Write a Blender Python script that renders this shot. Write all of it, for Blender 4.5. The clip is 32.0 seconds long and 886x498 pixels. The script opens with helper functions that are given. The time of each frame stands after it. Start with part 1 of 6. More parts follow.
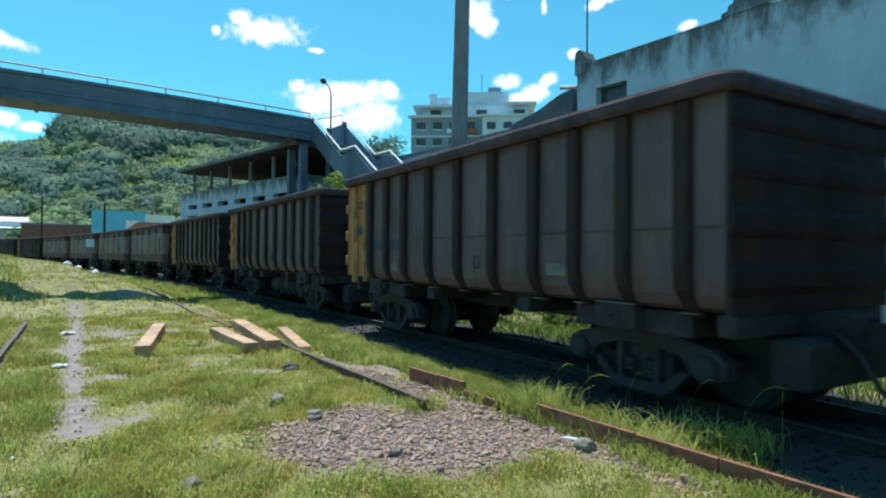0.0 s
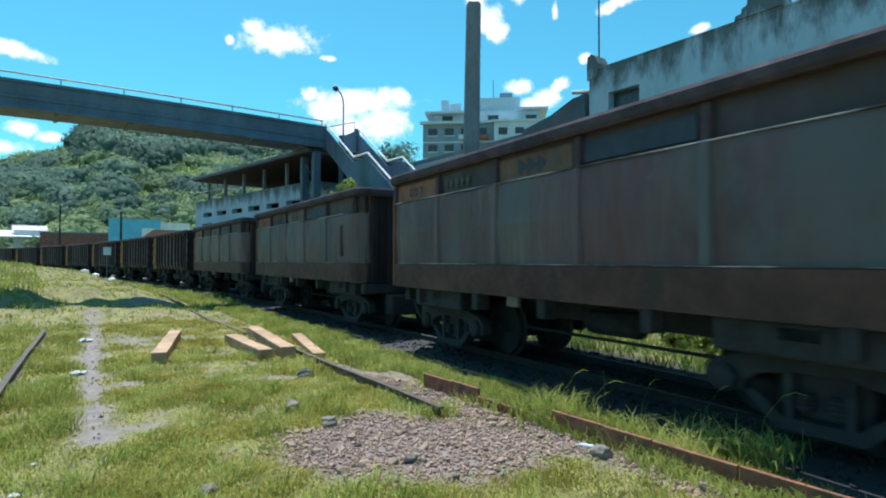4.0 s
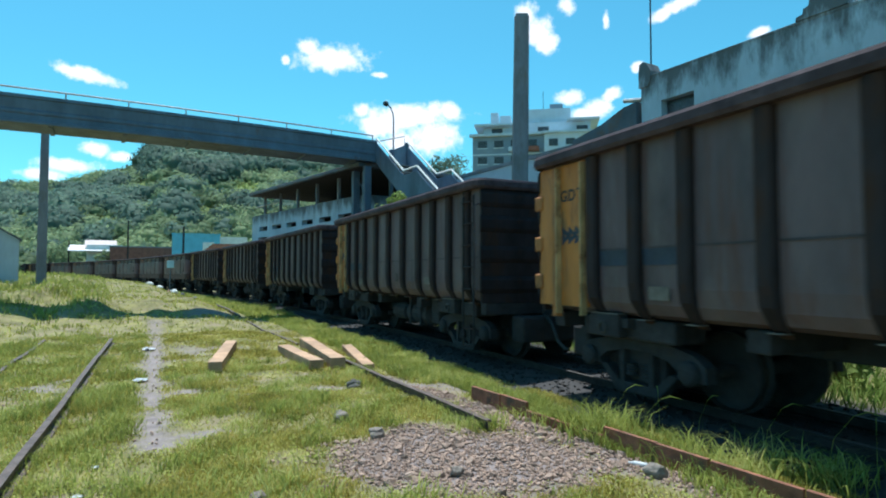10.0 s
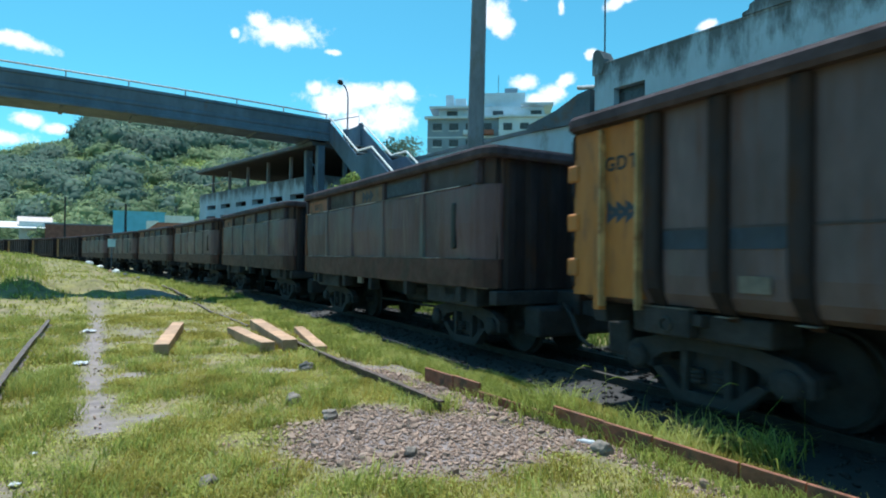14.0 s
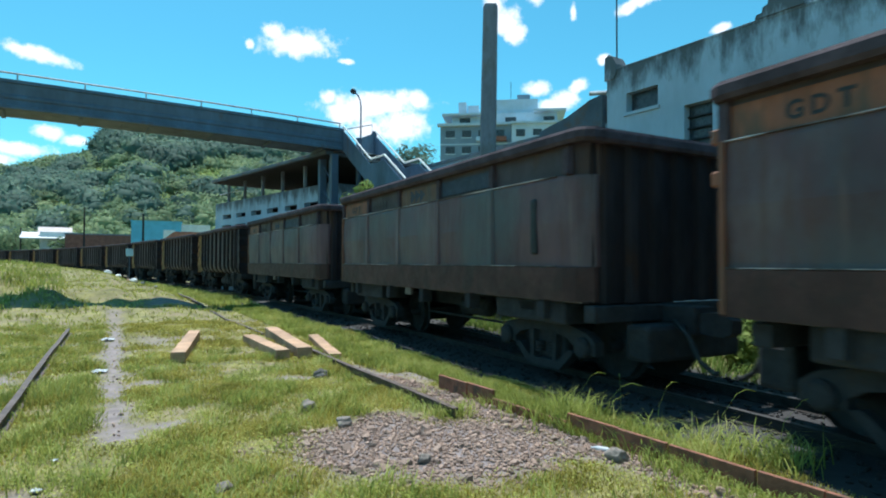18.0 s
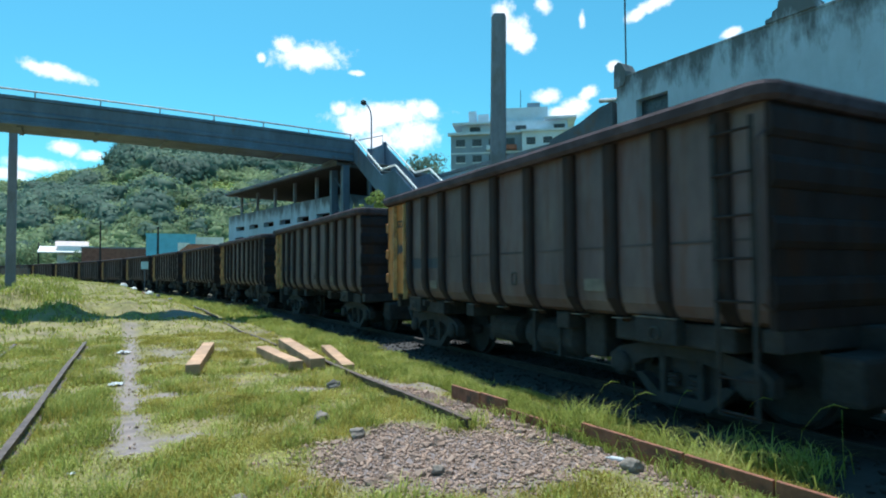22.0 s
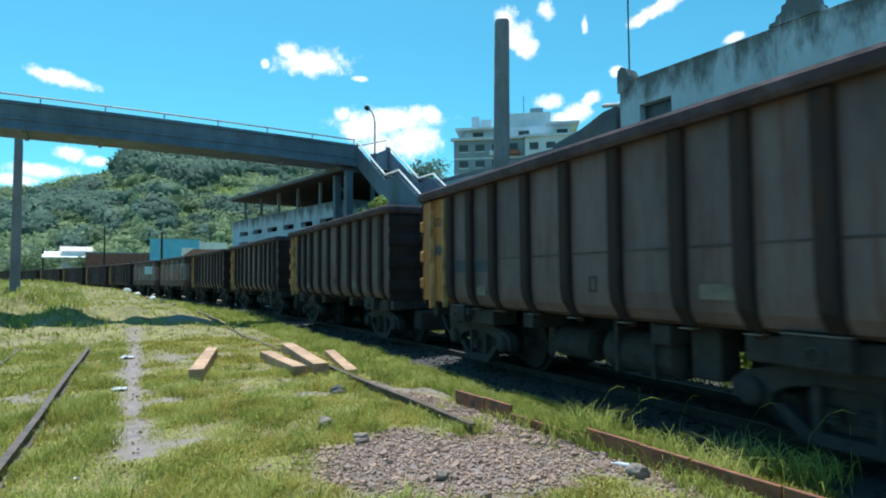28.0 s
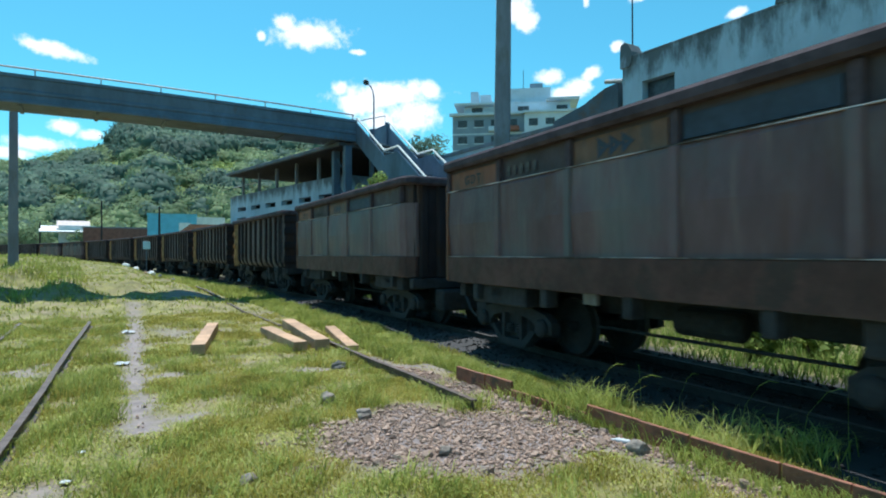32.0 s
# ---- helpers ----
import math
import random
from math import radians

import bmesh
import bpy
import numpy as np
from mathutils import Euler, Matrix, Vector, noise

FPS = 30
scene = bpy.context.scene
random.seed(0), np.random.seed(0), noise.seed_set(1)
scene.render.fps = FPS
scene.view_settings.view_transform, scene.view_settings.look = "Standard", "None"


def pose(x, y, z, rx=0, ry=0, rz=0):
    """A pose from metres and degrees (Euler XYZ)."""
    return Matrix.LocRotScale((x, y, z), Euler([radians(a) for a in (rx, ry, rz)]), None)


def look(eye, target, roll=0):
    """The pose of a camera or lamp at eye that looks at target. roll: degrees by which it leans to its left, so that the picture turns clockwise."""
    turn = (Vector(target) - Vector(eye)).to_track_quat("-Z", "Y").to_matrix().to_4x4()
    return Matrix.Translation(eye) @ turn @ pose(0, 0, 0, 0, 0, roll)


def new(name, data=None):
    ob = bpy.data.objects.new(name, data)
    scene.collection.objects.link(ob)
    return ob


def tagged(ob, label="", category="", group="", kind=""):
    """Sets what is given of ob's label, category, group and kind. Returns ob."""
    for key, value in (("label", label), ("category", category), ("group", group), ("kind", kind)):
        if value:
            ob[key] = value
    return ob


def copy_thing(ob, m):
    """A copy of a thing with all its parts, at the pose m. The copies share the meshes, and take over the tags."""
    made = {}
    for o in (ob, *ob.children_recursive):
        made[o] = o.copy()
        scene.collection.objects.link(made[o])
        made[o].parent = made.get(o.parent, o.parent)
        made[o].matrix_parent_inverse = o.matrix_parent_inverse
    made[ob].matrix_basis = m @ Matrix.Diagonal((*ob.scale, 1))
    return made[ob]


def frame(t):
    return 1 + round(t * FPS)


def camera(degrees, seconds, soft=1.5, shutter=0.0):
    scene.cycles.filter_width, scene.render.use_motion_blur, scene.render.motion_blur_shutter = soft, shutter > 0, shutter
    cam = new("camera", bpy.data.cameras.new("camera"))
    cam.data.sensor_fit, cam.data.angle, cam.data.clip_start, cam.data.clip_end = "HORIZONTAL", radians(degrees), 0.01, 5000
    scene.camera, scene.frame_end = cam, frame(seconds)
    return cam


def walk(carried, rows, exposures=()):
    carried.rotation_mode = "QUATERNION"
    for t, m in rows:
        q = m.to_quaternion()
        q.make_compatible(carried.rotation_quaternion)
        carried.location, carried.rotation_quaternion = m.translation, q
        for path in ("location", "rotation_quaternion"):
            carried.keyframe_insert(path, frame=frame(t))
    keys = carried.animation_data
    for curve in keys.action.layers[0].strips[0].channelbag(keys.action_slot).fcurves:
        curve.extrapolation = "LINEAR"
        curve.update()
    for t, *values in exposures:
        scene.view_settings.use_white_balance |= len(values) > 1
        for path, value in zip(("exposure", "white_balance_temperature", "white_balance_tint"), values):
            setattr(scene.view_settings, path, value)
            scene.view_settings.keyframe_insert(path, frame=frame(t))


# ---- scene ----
cam = camera(74.4, 32.0, soft=2.0, shutter=0.15)
PATH = [
    (0, (0.015, -0.012, 1.610), (0.0127, 1.9879, 1.6321), 0.45),
    (0.5, (0.014, 0.000, 1.613), (0.0028, 2.0000, 1.6170), 0.35),
    (1, (0.006, -0.007, 1.615), (-0.0213, 1.9928, 1.6268), 0.25),
    (1.5, (0.015, -0.002, 1.612), (-0.0163, 1.9976, 1.6348), 0.15),
    (2, (0.012, 0.004, 1.612), (-0.0363, 2.0033, 1.6327), 0.05),
    (2.5, (0.007, -0.018, 1.622), (-0.0405, 1.9812, 1.6506), -0.25),
    (4.5, (0.004, -0.007, 1.609), (-0.0465, 1.9919, 1.6506), 0.35),
    (5, (0.019, 0.013, 1.605), (-0.0644, 2.0109, 1.6424), 0.65),
    (5.5, (0.018, 0.002, 1.617), (-0.0865, 1.9989, 1.6562), 0.85),
    (6, (0.051, 0.037, 1.605), (-0.1354, 2.0279, 1.6457), 0.65),
    (6.5, (0.065, 0.052, 1.601), (-0.1226, 2.0423, 1.6598), -0.25),
    (7, (-0.025, -0.016, 1.607), (-0.0888, 1.9812, 1.6901), -1.05),
    (7.5, (-0.047, -0.038, 1.626), (-0.0498, 1.9613, 1.6795), 0.25),
    (8, (-0.023, -0.029, 1.620), (-0.0849, 1.9689, 1.6872), 0.65),
    (8.5, (0.009, -0.049, 1.620), (-0.0681, 1.9471, 1.7184), 0.35),
    (9, (-0.007, -0.025, 1.619), (-0.1658, 1.9678, 1.6794), 1.05),
    (9.5, (0.021, -0.013, 1.606), (-0.2179, 1.9710, 1.6879), 1.05),
    (10, (0.040, 0.016, 1.601), (-0.1768, 2.0024, 1.6853), 0.05),
    (10.5, (0.030, 0.016, 1.600), (-0.1824, 2.0044, 1.6363), -0.15),
    (11, (0.010, 0.018, 1.610), (-0.1542, 2.0112, 1.6255), 0.35),
    (11.5, (-0.001, 0.004, 1.611), (-0.1594, 1.9976, 1.6305), 0.25),
    (12, (0.002, 0.009, 1.612), (-0.1274, 2.0046, 1.6408), 0.45),
    (12.5, (-0.004, -0.016, 1.620), (-0.1214, 1.9804, 1.6478), 0.65),
    (13, (-0.005, -0.026, 1.611), (-0.1125, 1.9707, 1.6499), 0.65),
    (13.5, (0.005, -0.002, 1.602), (-0.0653, 1.9966, 1.6284), 0.55),
    (15.5, (0.032, 0.013, 1.602), (-0.0153, 2.0123, 1.6259), 0.75),
    (16, (0.037, 0.005, 1.607), (-0.0283, 2.0038, 1.6277), 0.35),
    (16.5, (0.057, 0.010, 1.605), (-0.0333, 2.0077, 1.6337), 0.15),
    (17, (0.040, -0.011, 1.612), (-0.0756, 1.9851, 1.6593), 0.25),
    (17.5, (0.041, -0.014, 1.607), (-0.0796, 1.9816, 1.6632), 0.15),
    (18, (0.031, -0.017, 1.606), (-0.0735, 1.9797, 1.6543), 0.25),
    (18.5, (0.032, 0.001, 1.603), (-0.0705, 1.9978, 1.6493), 0.35),
    (19, (0.025, -0.011, 1.618), (-0.1164, 1.9838, 1.6479), -0.05),
    (19.5, (0.011, -0.010, 1.612), (-0.1046, 1.9861, 1.6600), 0.15),
    (20, (0.025, -0.021, 1.622), (-0.1119, 1.9729, 1.6979), -0.05),
    (20.5, (0.041, -0.010, 1.622), (-0.0910, 1.9842, 1.6991), -0.55),
    (21, (0.024, -0.033, 1.623), (-0.1249, 1.9601, 1.6978), -0.25),
    (21.5, (0.031, -0.027, 1.620), (-0.1150, 1.9662, 1.6969), -0.35),
    (22, (0.041, -0.026, 1.618), (-0.1040, 1.9672, 1.6970), -0.45),
    (22.5, (0.041, -0.016, 1.616), (-0.1138, 1.9768, 1.6869), -0.55),
    (23, (0.029, -0.025, 1.624), (-0.1259, 1.9675, 1.7008), -0.75),
    (23.5, (0.031, -0.017, 1.617), (-0.1179, 1.9759, 1.6959), -0.55),
    (24, (0.037, -0.013, 1.621), (-0.1049, 1.9806, 1.6950), -0.45),
    (24.5, (0.035, -0.002, 1.610), (-0.0988, 1.9924, 1.6781), -0.55),
    (25, (0.024, -0.010, 1.615), (-0.1278, 1.9833, 1.6778), -0.45),
    (25.5, (0.033, -0.002, 1.616), (-0.1178, 1.9912, 1.6839), -0.45),
    (27.5, (0.029, -0.009, 1.619), (-0.1241, 1.9831, 1.7098), -0.45),
    (28, (0.029, -0.016, 1.610), (-0.1261, 1.9756, 1.7068), -0.45),
    (28.5, (0.038, -0.006, 1.617), (-0.1260, 1.9858, 1.6948), -0.45),
    (29, (0.032, -0.006, 1.611), (-0.1218, 1.9866, 1.6878), -0.55),
    (29.5, (0.043, 0.000, 1.616), (-0.0929, 1.9937, 1.6991), -0.85),
    (30, (0.043, -0.001, 1.615), (-0.0910, 1.9928, 1.6982), -0.85),
    (30.5, (0.038, 0.008, 1.616), (-0.1130, 2.0005, 1.7009), -0.75),
    (31, (0.021, -0.006, 1.622), (-0.1258, 1.9878, 1.6778), -0.55),
    (31.5, (-0.000, 0.012, 1.619), (-0.1225, 2.0081, 1.6468), -0.15),
    (32, (-0.020, -0.012, 1.625), (-0.1684, 1.9824, 1.6404), -0.15),
]
walk(cam, [(t, look(eye, target, roll)) for t, eye, target, roll in PATH], [(0, 0.44, 5750, 6), (32, 0.44, 5750, 6)])

# ---- the railway's line: near side of the wagons on a wide arc, then straight on ----
THETA, RADIUS, SIDE = 0.505310, 231.93, 4.326
CX = (SIDE - RADIUS) * math.cos(THETA)
CY = (SIDE - RADIUS) * math.sin(THETA)
HALF_W = 1.45
ARC_END = 150.0


def line(s, lat=0.0, z=0.0):
    """Pose at s metres along the line, lat metres beyond the wagons' near side; x runs on along the line, y to the camera's side."""
    a = THETA + min(s, ARC_END) / RADIUS
    x, y = CX + (RADIUS + lat) * math.cos(a), CY + (RADIUS + lat) * math.sin(a)
    more = max(0.0, s - ARC_END)
    return pose(x - more * math.sin(a), y + more * math.cos(a), z, 0, 0, math.degrees(a) + 90)


# metres that the train has run at each full second
RUN_AT = (-11.85, -0.97, 9.57, 20.05, 30.57, 41.27, 51.89, 62.66, 73.27, 84.1, 94.9, 105.24, 116.0, 126.72, 137.32, 147.96, 158.72,
          169.3, 179.83, 190.54, 201.43, 212.05, 222.69, 233.22, 243.79, 253.81, 264.44, 274.9, 285.43, 295.96, 306.44, 316.9, 327.24)


def gone(t):
    """Metres that the train has run by t seconds: a smooth curve through the table."""
    i = min(max(int(t), 0), 31)
    u = t - i
    b, c = RUN_AT[i], RUN_AT[i + 1]
    a = RUN_AT[i - 1] if i else 2 * b - c
    d = RUN_AT[i + 2] if i < 31 else 2 * c - b
    return b + 0.5 * u * (c - a + u * (2 * a - 5 * b + 4 * c - d + u * (3 * (b - c) + d - a)))


# ---- sky, sun ----
SUN_UP, SUN_LEFT = 70.0, 27.0
SUN_DIR = Vector((-math.sin(radians(SUN_LEFT)) * math.cos(radians(SUN_UP)), math.cos(radians(SUN_LEFT)) * math.cos(radians(SUN_UP)), math.sin(radians(SUN_UP))))
sun = new("sun", bpy.data.lights.new("sun", "SUN"))
sun.data.energy, sun.data.angle, sun.data.color = 5.0, radians(0.5), (1.0, 0.95, 0.86)
sun.rotation_euler = SUN_DIR.to_track_quat("Z", "Y").to_euler()

# clouds: heading left of ahead, height (degrees), half width, half height, slant
CLOUDS = (
    (17.2, 20.1, 3.4, 1.25, 3), (19.4, 20.9, 1.1, 0.95, 0), (21.5, 19.7, 0.4, 0.46, 0), (12.4, 18.9, 0.75, 0.3, 0),
    (37.9, 16.3, 2.8, 0.58, -8), (39.3, 16.5, 0.9, 0.45, 0), (37.3, 10.4, 1.1, 0.65, 0), (35.4, 9.9, 1.0, 0.5, 0), (39.1, 8.9, 2.4, 0.62, 0), (41.1, 8.0, 1.7, 0.5, 0),
    (9.6, 15.2, 5.3, 1.3, 2), (7.1, 13.3, 2.9, 1.95, 0), (12.4, 14.3, 2.6, 1.4, 0), (10.7, 12.8, 2.3, 0.9, 0), (5.6, 15.6, 1.2, 0.9, 0), (14.3, 15.6, 0.9, 0.8, 0),
    (-2.0, 24.0, 1.2, 1.3, 0), (-3.1, 22.7, 1.4, 1.4, -40), (-4.0, 21.5, 1.1, 1.0, 0), (-6.0, 24.7, 0.85, 0.95, 0), (-9.6, 23.0, 0.34, 0.75, 0),
    (-10.0, 16.6, 1.0, 0.66, 30), (-8.6, 15.6, 1.45, 0.85, 0), (-6.3, 16.5, 1.3, 0.78, 0), (-7.6, 15.1, 1.9, 0.7, 0),
    (-16.4, 23.6, 2.0, 0.68, 20), (-14.6, 22.8, 1.25, 0.6, 20), (-22.6, 20.2, 0.85, 0.4, 15), (-12.5, 18.8, 0.7, 0.48, 0),
    (60, 18, 7, 2.5, 0), (-50, 25, 8, 3, 0), (95, 22, 9, 3, 0), (150, 28, 10, 4, 0), (-110, 20, 9, 3, 0),
)
world = bpy.data.worlds.new("world")
scene.world = world
world.use_nodes = True
wn, wl = world.node_tree.nodes, world.node_tree.links
wn.clear()


def wnode(kind, **sockets):
    n = wn.new(kind)
    for k, v in sockets.items():
        n.inputs[k].default_value = v
    return n


def wmath(op, a, b=None, c=None):
    n = wn.new("ShaderNodeMath")
    n.operation = op
    for i, v in enumerate((a, b, c)):
        if v is not None:
            if isinstance(v, (int, float)):
                n.inputs[i].default_value = v
            else:
                wl.new(v, n.inputs[i])
    return n.outputs[0]


sky = wn.new("ShaderNodeTexSky")
sky.sky_type, sky.sun_disc = "NISHITA", False
sky.sun_elevation, sky.sun_rotation = radians(SUN_UP), radians(-SUN_LEFT)
sky.air_density, sky.dust_density, sky.ozone_density = 1.0, 0.6, 1.5
coord = wn.new("ShaderNodeTexCoord")
warp = wnode("ShaderNodeTexNoise", Scale=26.0, Detail=7.0, Roughness=0.62)
wl.new(coord.outputs["Generated"], warp.inputs["Vector"])
puff = wnode("ShaderNodeTexNoise", Scale=80.0, Detail=6.0, Roughness=0.62)
wl.new(coord.outputs["Generated"], puff.inputs["Vector"])
total = None
for az, el, hw, hh, slant in CLOUDS:
    a, e = radians(az), radians(el)
    d = Vector((-math.sin(a) * math.cos(e), math.cos(a) * math.cos(e), math.sin(e)))
    side = Vector((math.cos(a), math.sin(a), 0))
    top = side.cross(d)
    c, q = math.cos(radians(slant)), math.sin(radians(slant))
    axes = (side * c + top * q, top * c - side * q)
    squares = []
    for axis, half in zip(axes, (hw, hh)):
        dot = wn.new("ShaderNodeVectorMath")
        dot.operation = "DOT_PRODUCT"
        wl.new(coord.outputs["Generated"], dot.inputs[0])
        dot.inputs[1].default_value = axis / math.sin(radians(half))
        squares.append(wmath("POWER", wmath("ABSOLUTE", dot.outputs["Value"]), 2.0))
    ahead = wn.new("ShaderNodeVectorMath")
    ahead.operation = "DOT_PRODUCT"
    wl.new(coord.outputs["Generated"], ahead.inputs[0])
    ahead.inputs[1].default_value = d
    behind = wmath("MULTIPLY", wmath("LESS_THAN", ahead.outputs["Value"], 0.0), 40.0)
    fall = wmath("SUBTRACT", wmath("SUBTRACT", 1.0, wmath("SQRT", wmath("ADD", *squares))), behind)
    total = fall if total is None else wmath("MAXIMUM", total, fall)
broad = wnode("ShaderNodeTexNoise", Scale=11.0, Detail=3.0, Roughness=0.5)
wl.new(coord.outputs["Generated"], broad.inputs["Vector"])
ragged = wmath("ADD", wmath("MULTIPLY", wmath("ADD", total, 0.14), 2.3), wmath("MULTIPLY", wmath("SUBTRACT", warp.outputs[0], 0.5), 3.6))
ragged = wmath("ADD", ragged, wmath("MULTIPLY", wmath("SUBTRACT", broad.outputs[0], 0.5), 0.7))
ragged = wmath("ADD", ragged, wmath("MULTIPLY", wmath("SUBTRACT", puff.outputs[0], 0.5), 2.3))
mask = wn.new("ShaderNodeMapRange")
mask.interpolation_type = "SMOOTHSTEP"
mask.inputs["From Min"].default_value, mask.inputs["From Max"].default_value = -0.1, 1.6
wl.new(ragged, mask.inputs["Value"])
keep = mask.outputs[0]
tint = wn.new("ShaderNodeMix")
tint.data_type, tint.blend_type = "RGBA", "MULTIPLY"
tint.inputs["Factor"].default_value = 1.0
tint.inputs["B"].default_value = (0.46, 1.08, 0.99, 1)
wl.new(sky.outputs[0], tint.inputs["A"])
mix = wn.new("ShaderNodeMix")
mix.data_type = "RGBA"
wl.new(keep, mix.inputs["Factor"])
wl.new(tint.outputs["Result"], mix.inputs["A"])
mix.inputs["B"].default_value = (7.8, 7.8, 7.9, 1)
back = wnode("ShaderNodeBackground", Strength=0.114)
wl.new(mix.outputs["Result"], back.inputs["Color"])
out = wn.new("ShaderNodeOutputWorld")
wl.new(back.outputs[0], out.inputs["Surface"])


# ---- materials ----
def material(name, color, rough=0.7, metal=0.0, vary=0.25, scale=6.0, spots=None, spot_at=0.6, spot_scale=2.0, bump=0.2, bump_scale=40.0,
             random_hue=0.0, streak=1.0, islands=False, spec=0.5):
    """Two scales of colour change, stains of a second colour, fine relief; object coordinates in metres."""
    m = bpy.data.materials.new(name)
    m.use_nodes = True
    n, l = m.node_tree.nodes, m.node_tree.links
    b = n["Principled BSDF"]
    b.inputs["Roughness"].default_value, b.inputs["Metallic"].default_value = rough, metal
    b.inputs["Specular IOR Level"].default_value = spec
    co = n.new("ShaderNodeTexCoord")
    mp = n.new("ShaderNodeMapping")
    mp.inputs["Scale"].default_value = (1, 1, 1 / streak)
    l.new(co.outputs["Object"], mp.inputs["Vector"])

    def noise_at(size, detail=4.0, rough_=0.6):
        t = n.new("ShaderNodeTexNoise")
        t.inputs["Scale"].default_value, t.inputs["Detail"].default_value, t.inputs["Roughness"].default_value = size, detail, rough_
        l.new(mp.outputs[0], t.inputs["Vector"])
        return t.outputs[0]

    def mixed(kind, fac, a, bb):
        x = n.new("ShaderNodeMix")
        x.data_type, x.blend_type = "RGBA", kind
        for key, v in (("Factor", fac), ("A", a), ("B", bb)):
            if isinstance(v, (int, float)):
                x.inputs[key].default_value = v
            elif isinstance(v, tuple):
                x.inputs[key].default_value = (*v, 1) if len(v) == 3 else v
            else:
                l.new(v, x.inputs[key])
        return x.outputs["Result"]

    def ramp(v, lo, hi, to_lo=0.0, to_hi=1.0):
        r = n.new("ShaderNodeMapRange")
        r.inputs["From Min"].default_value, r.inputs["From Max"].default_value = lo, hi
        r.inputs["To Min"].default_value, r.inputs["To Max"].default_value = to_lo, to_hi
        l.new(v, r.inputs["Value"])
        return r.outputs[0]

    dark = tuple(c * (1 - vary) for c in color)
    light = tuple(min(1, c * (1 + vary)) for c in color)
    out_color = mixed("MIX", ramp(noise_at(scale), 0.35, 0.65), dark, light)
    out_color = mixed("MULTIPLY", ramp(noise_at(scale * 9, 3.0), 0.3, 0.7), out_color, (1 - vary * 0.6,) * 3)
    if spots:
        out_color = mixed("MIX", ramp(noise_at(spot_scale, 6.0, 0.65), spot_at - 0.06, spot_at + 0.06), out_color, spots)
    if random_hue:
        info = n.new("ShaderNodeNewGeometry" if islands else "ShaderNodeObjectInfo")
        r = info.outputs["Random Per Island" if islands else "Random"]
        out_color = mixed("MIX", ramp(r, 0, 1, 0, random_hue), out_color, tuple(c * 0.35 for c in color))
    l.new(out_color, b.inputs["Base Color"])
    l.new(ramp(noise_at(scale * 3), 0.3, 0.7, max(0, rough - 0.12), min(1, rough + 0.12)), b.inputs["Roughness"])
    if bump:
        bp = n.new("ShaderNodeBump")
        bp.inputs["Strength"].default_value, bp.inputs["Distance"].default_value = bump, 0.02
        l.new(noise_at(bump_scale, 5.0), bp.inputs["Height"])
        l.new(bp.outputs[0], b.inputs["Normal"])
    return m


def weather(m, color, scale, stretch, lo, hi, most, seed=0.0):
    """Streaks of a second colour over a paint: rust runs, dust, scrapes."""
    n, l = m.node_tree.nodes, m.node_tree.links
    b = n["Principled BSDF"]
    co = n.new("ShaderNodeTexCoord")
    info = n.new("ShaderNodeObjectInfo")
    shift = n.new("ShaderNodeVectorMath")
    shift.operation = "MULTIPLY_ADD"
    l.new(info.outputs["Random"], shift.inputs[0])
    shift.inputs[1].default_value = (37.0, 11.0, 23.0)
    l.new(co.outputs["Object"], shift.inputs[2])
    mp = n.new("ShaderNodeMapping")
    mp.inputs["Location"].default_value = (seed, seed * 0.7, seed * 1.3)
    mp.inputs["Scale"].default_value = stretch
    l.new(shift.outputs[0], mp.inputs["Vector"])
    t = n.new("ShaderNodeTexNoise")
    t.inputs["Scale"].default_value, t.inputs["Detail"].default_value, t.inputs["Roughness"].default_value = scale, 6.0, 0.65
    l.new(mp.outputs[0], t.inputs["Vector"])
    cut = n.new("ShaderNodeMapRange")
    cut.inputs["From Min"].default_value, cut.inputs["From Max"].default_value = lo, hi
    cut.inputs["To Max"].default_value = most
    l.new(t.outputs[0], cut.inputs["Value"])
    x = n.new("ShaderNodeMix")
    x.data_type = "RGBA"
    l.new(cut.outputs[0], x.inputs["Factor"])
    l.new(b.inputs["Base Color"].links[0].from_socket, x.inputs["A"])
    x.inputs["B"].default_value = (*color, 1)
    l.new(x.outputs["Result"], b.inputs["Base Color"])
    return m


DUST, RUN = (0.175, 0.144, 0.137), (0.1, 0.04, 0.028)
RUST = material("grey_brown_steel_panel", (0.127, 0.09, 0.098), 0.55, 0.0, 0.3, 1.2, None, 0.6, 1.6, 0.25, 30, 0.35, 3.0, False, 0.3)
weather(weather(RUST, DUST, 1.1, (1, 1, 0.5), 0.5, 0.75, 0.7), RUN, 5.0, (1.6, 1, 0.14), 0.54, 0.72, 0.8, 3.0)
RUST_PLAIN = material("dusty_brown_steel", (0.137, 0.076, 0.084), 0.5, 0.0, 0.3, 0.9, None, 0.62, 1.1, 0.2, 24, 0.35, 3.0, False, 0.32)
weather(weather(RUST_PLAIN, DUST, 0.8, (1, 1, 0.6), 0.5, 0.75, 0.8), RUN, 4.0, (1.5, 1, 0.12), 0.52, 0.68, 0.7, 5.0)
weather(RUST_PLAIN, (0.24, 0.17, 0.14), 3.2, (1.8, 1, 0.1), 0.58, 0.7, 0.55, 11.0)
weather(RUST_PLAIN, (0.16, 0.13, 0.115), 9.0, (0.35, 1, 0.9), 0.64, 0.74, 0.45, 8.0)
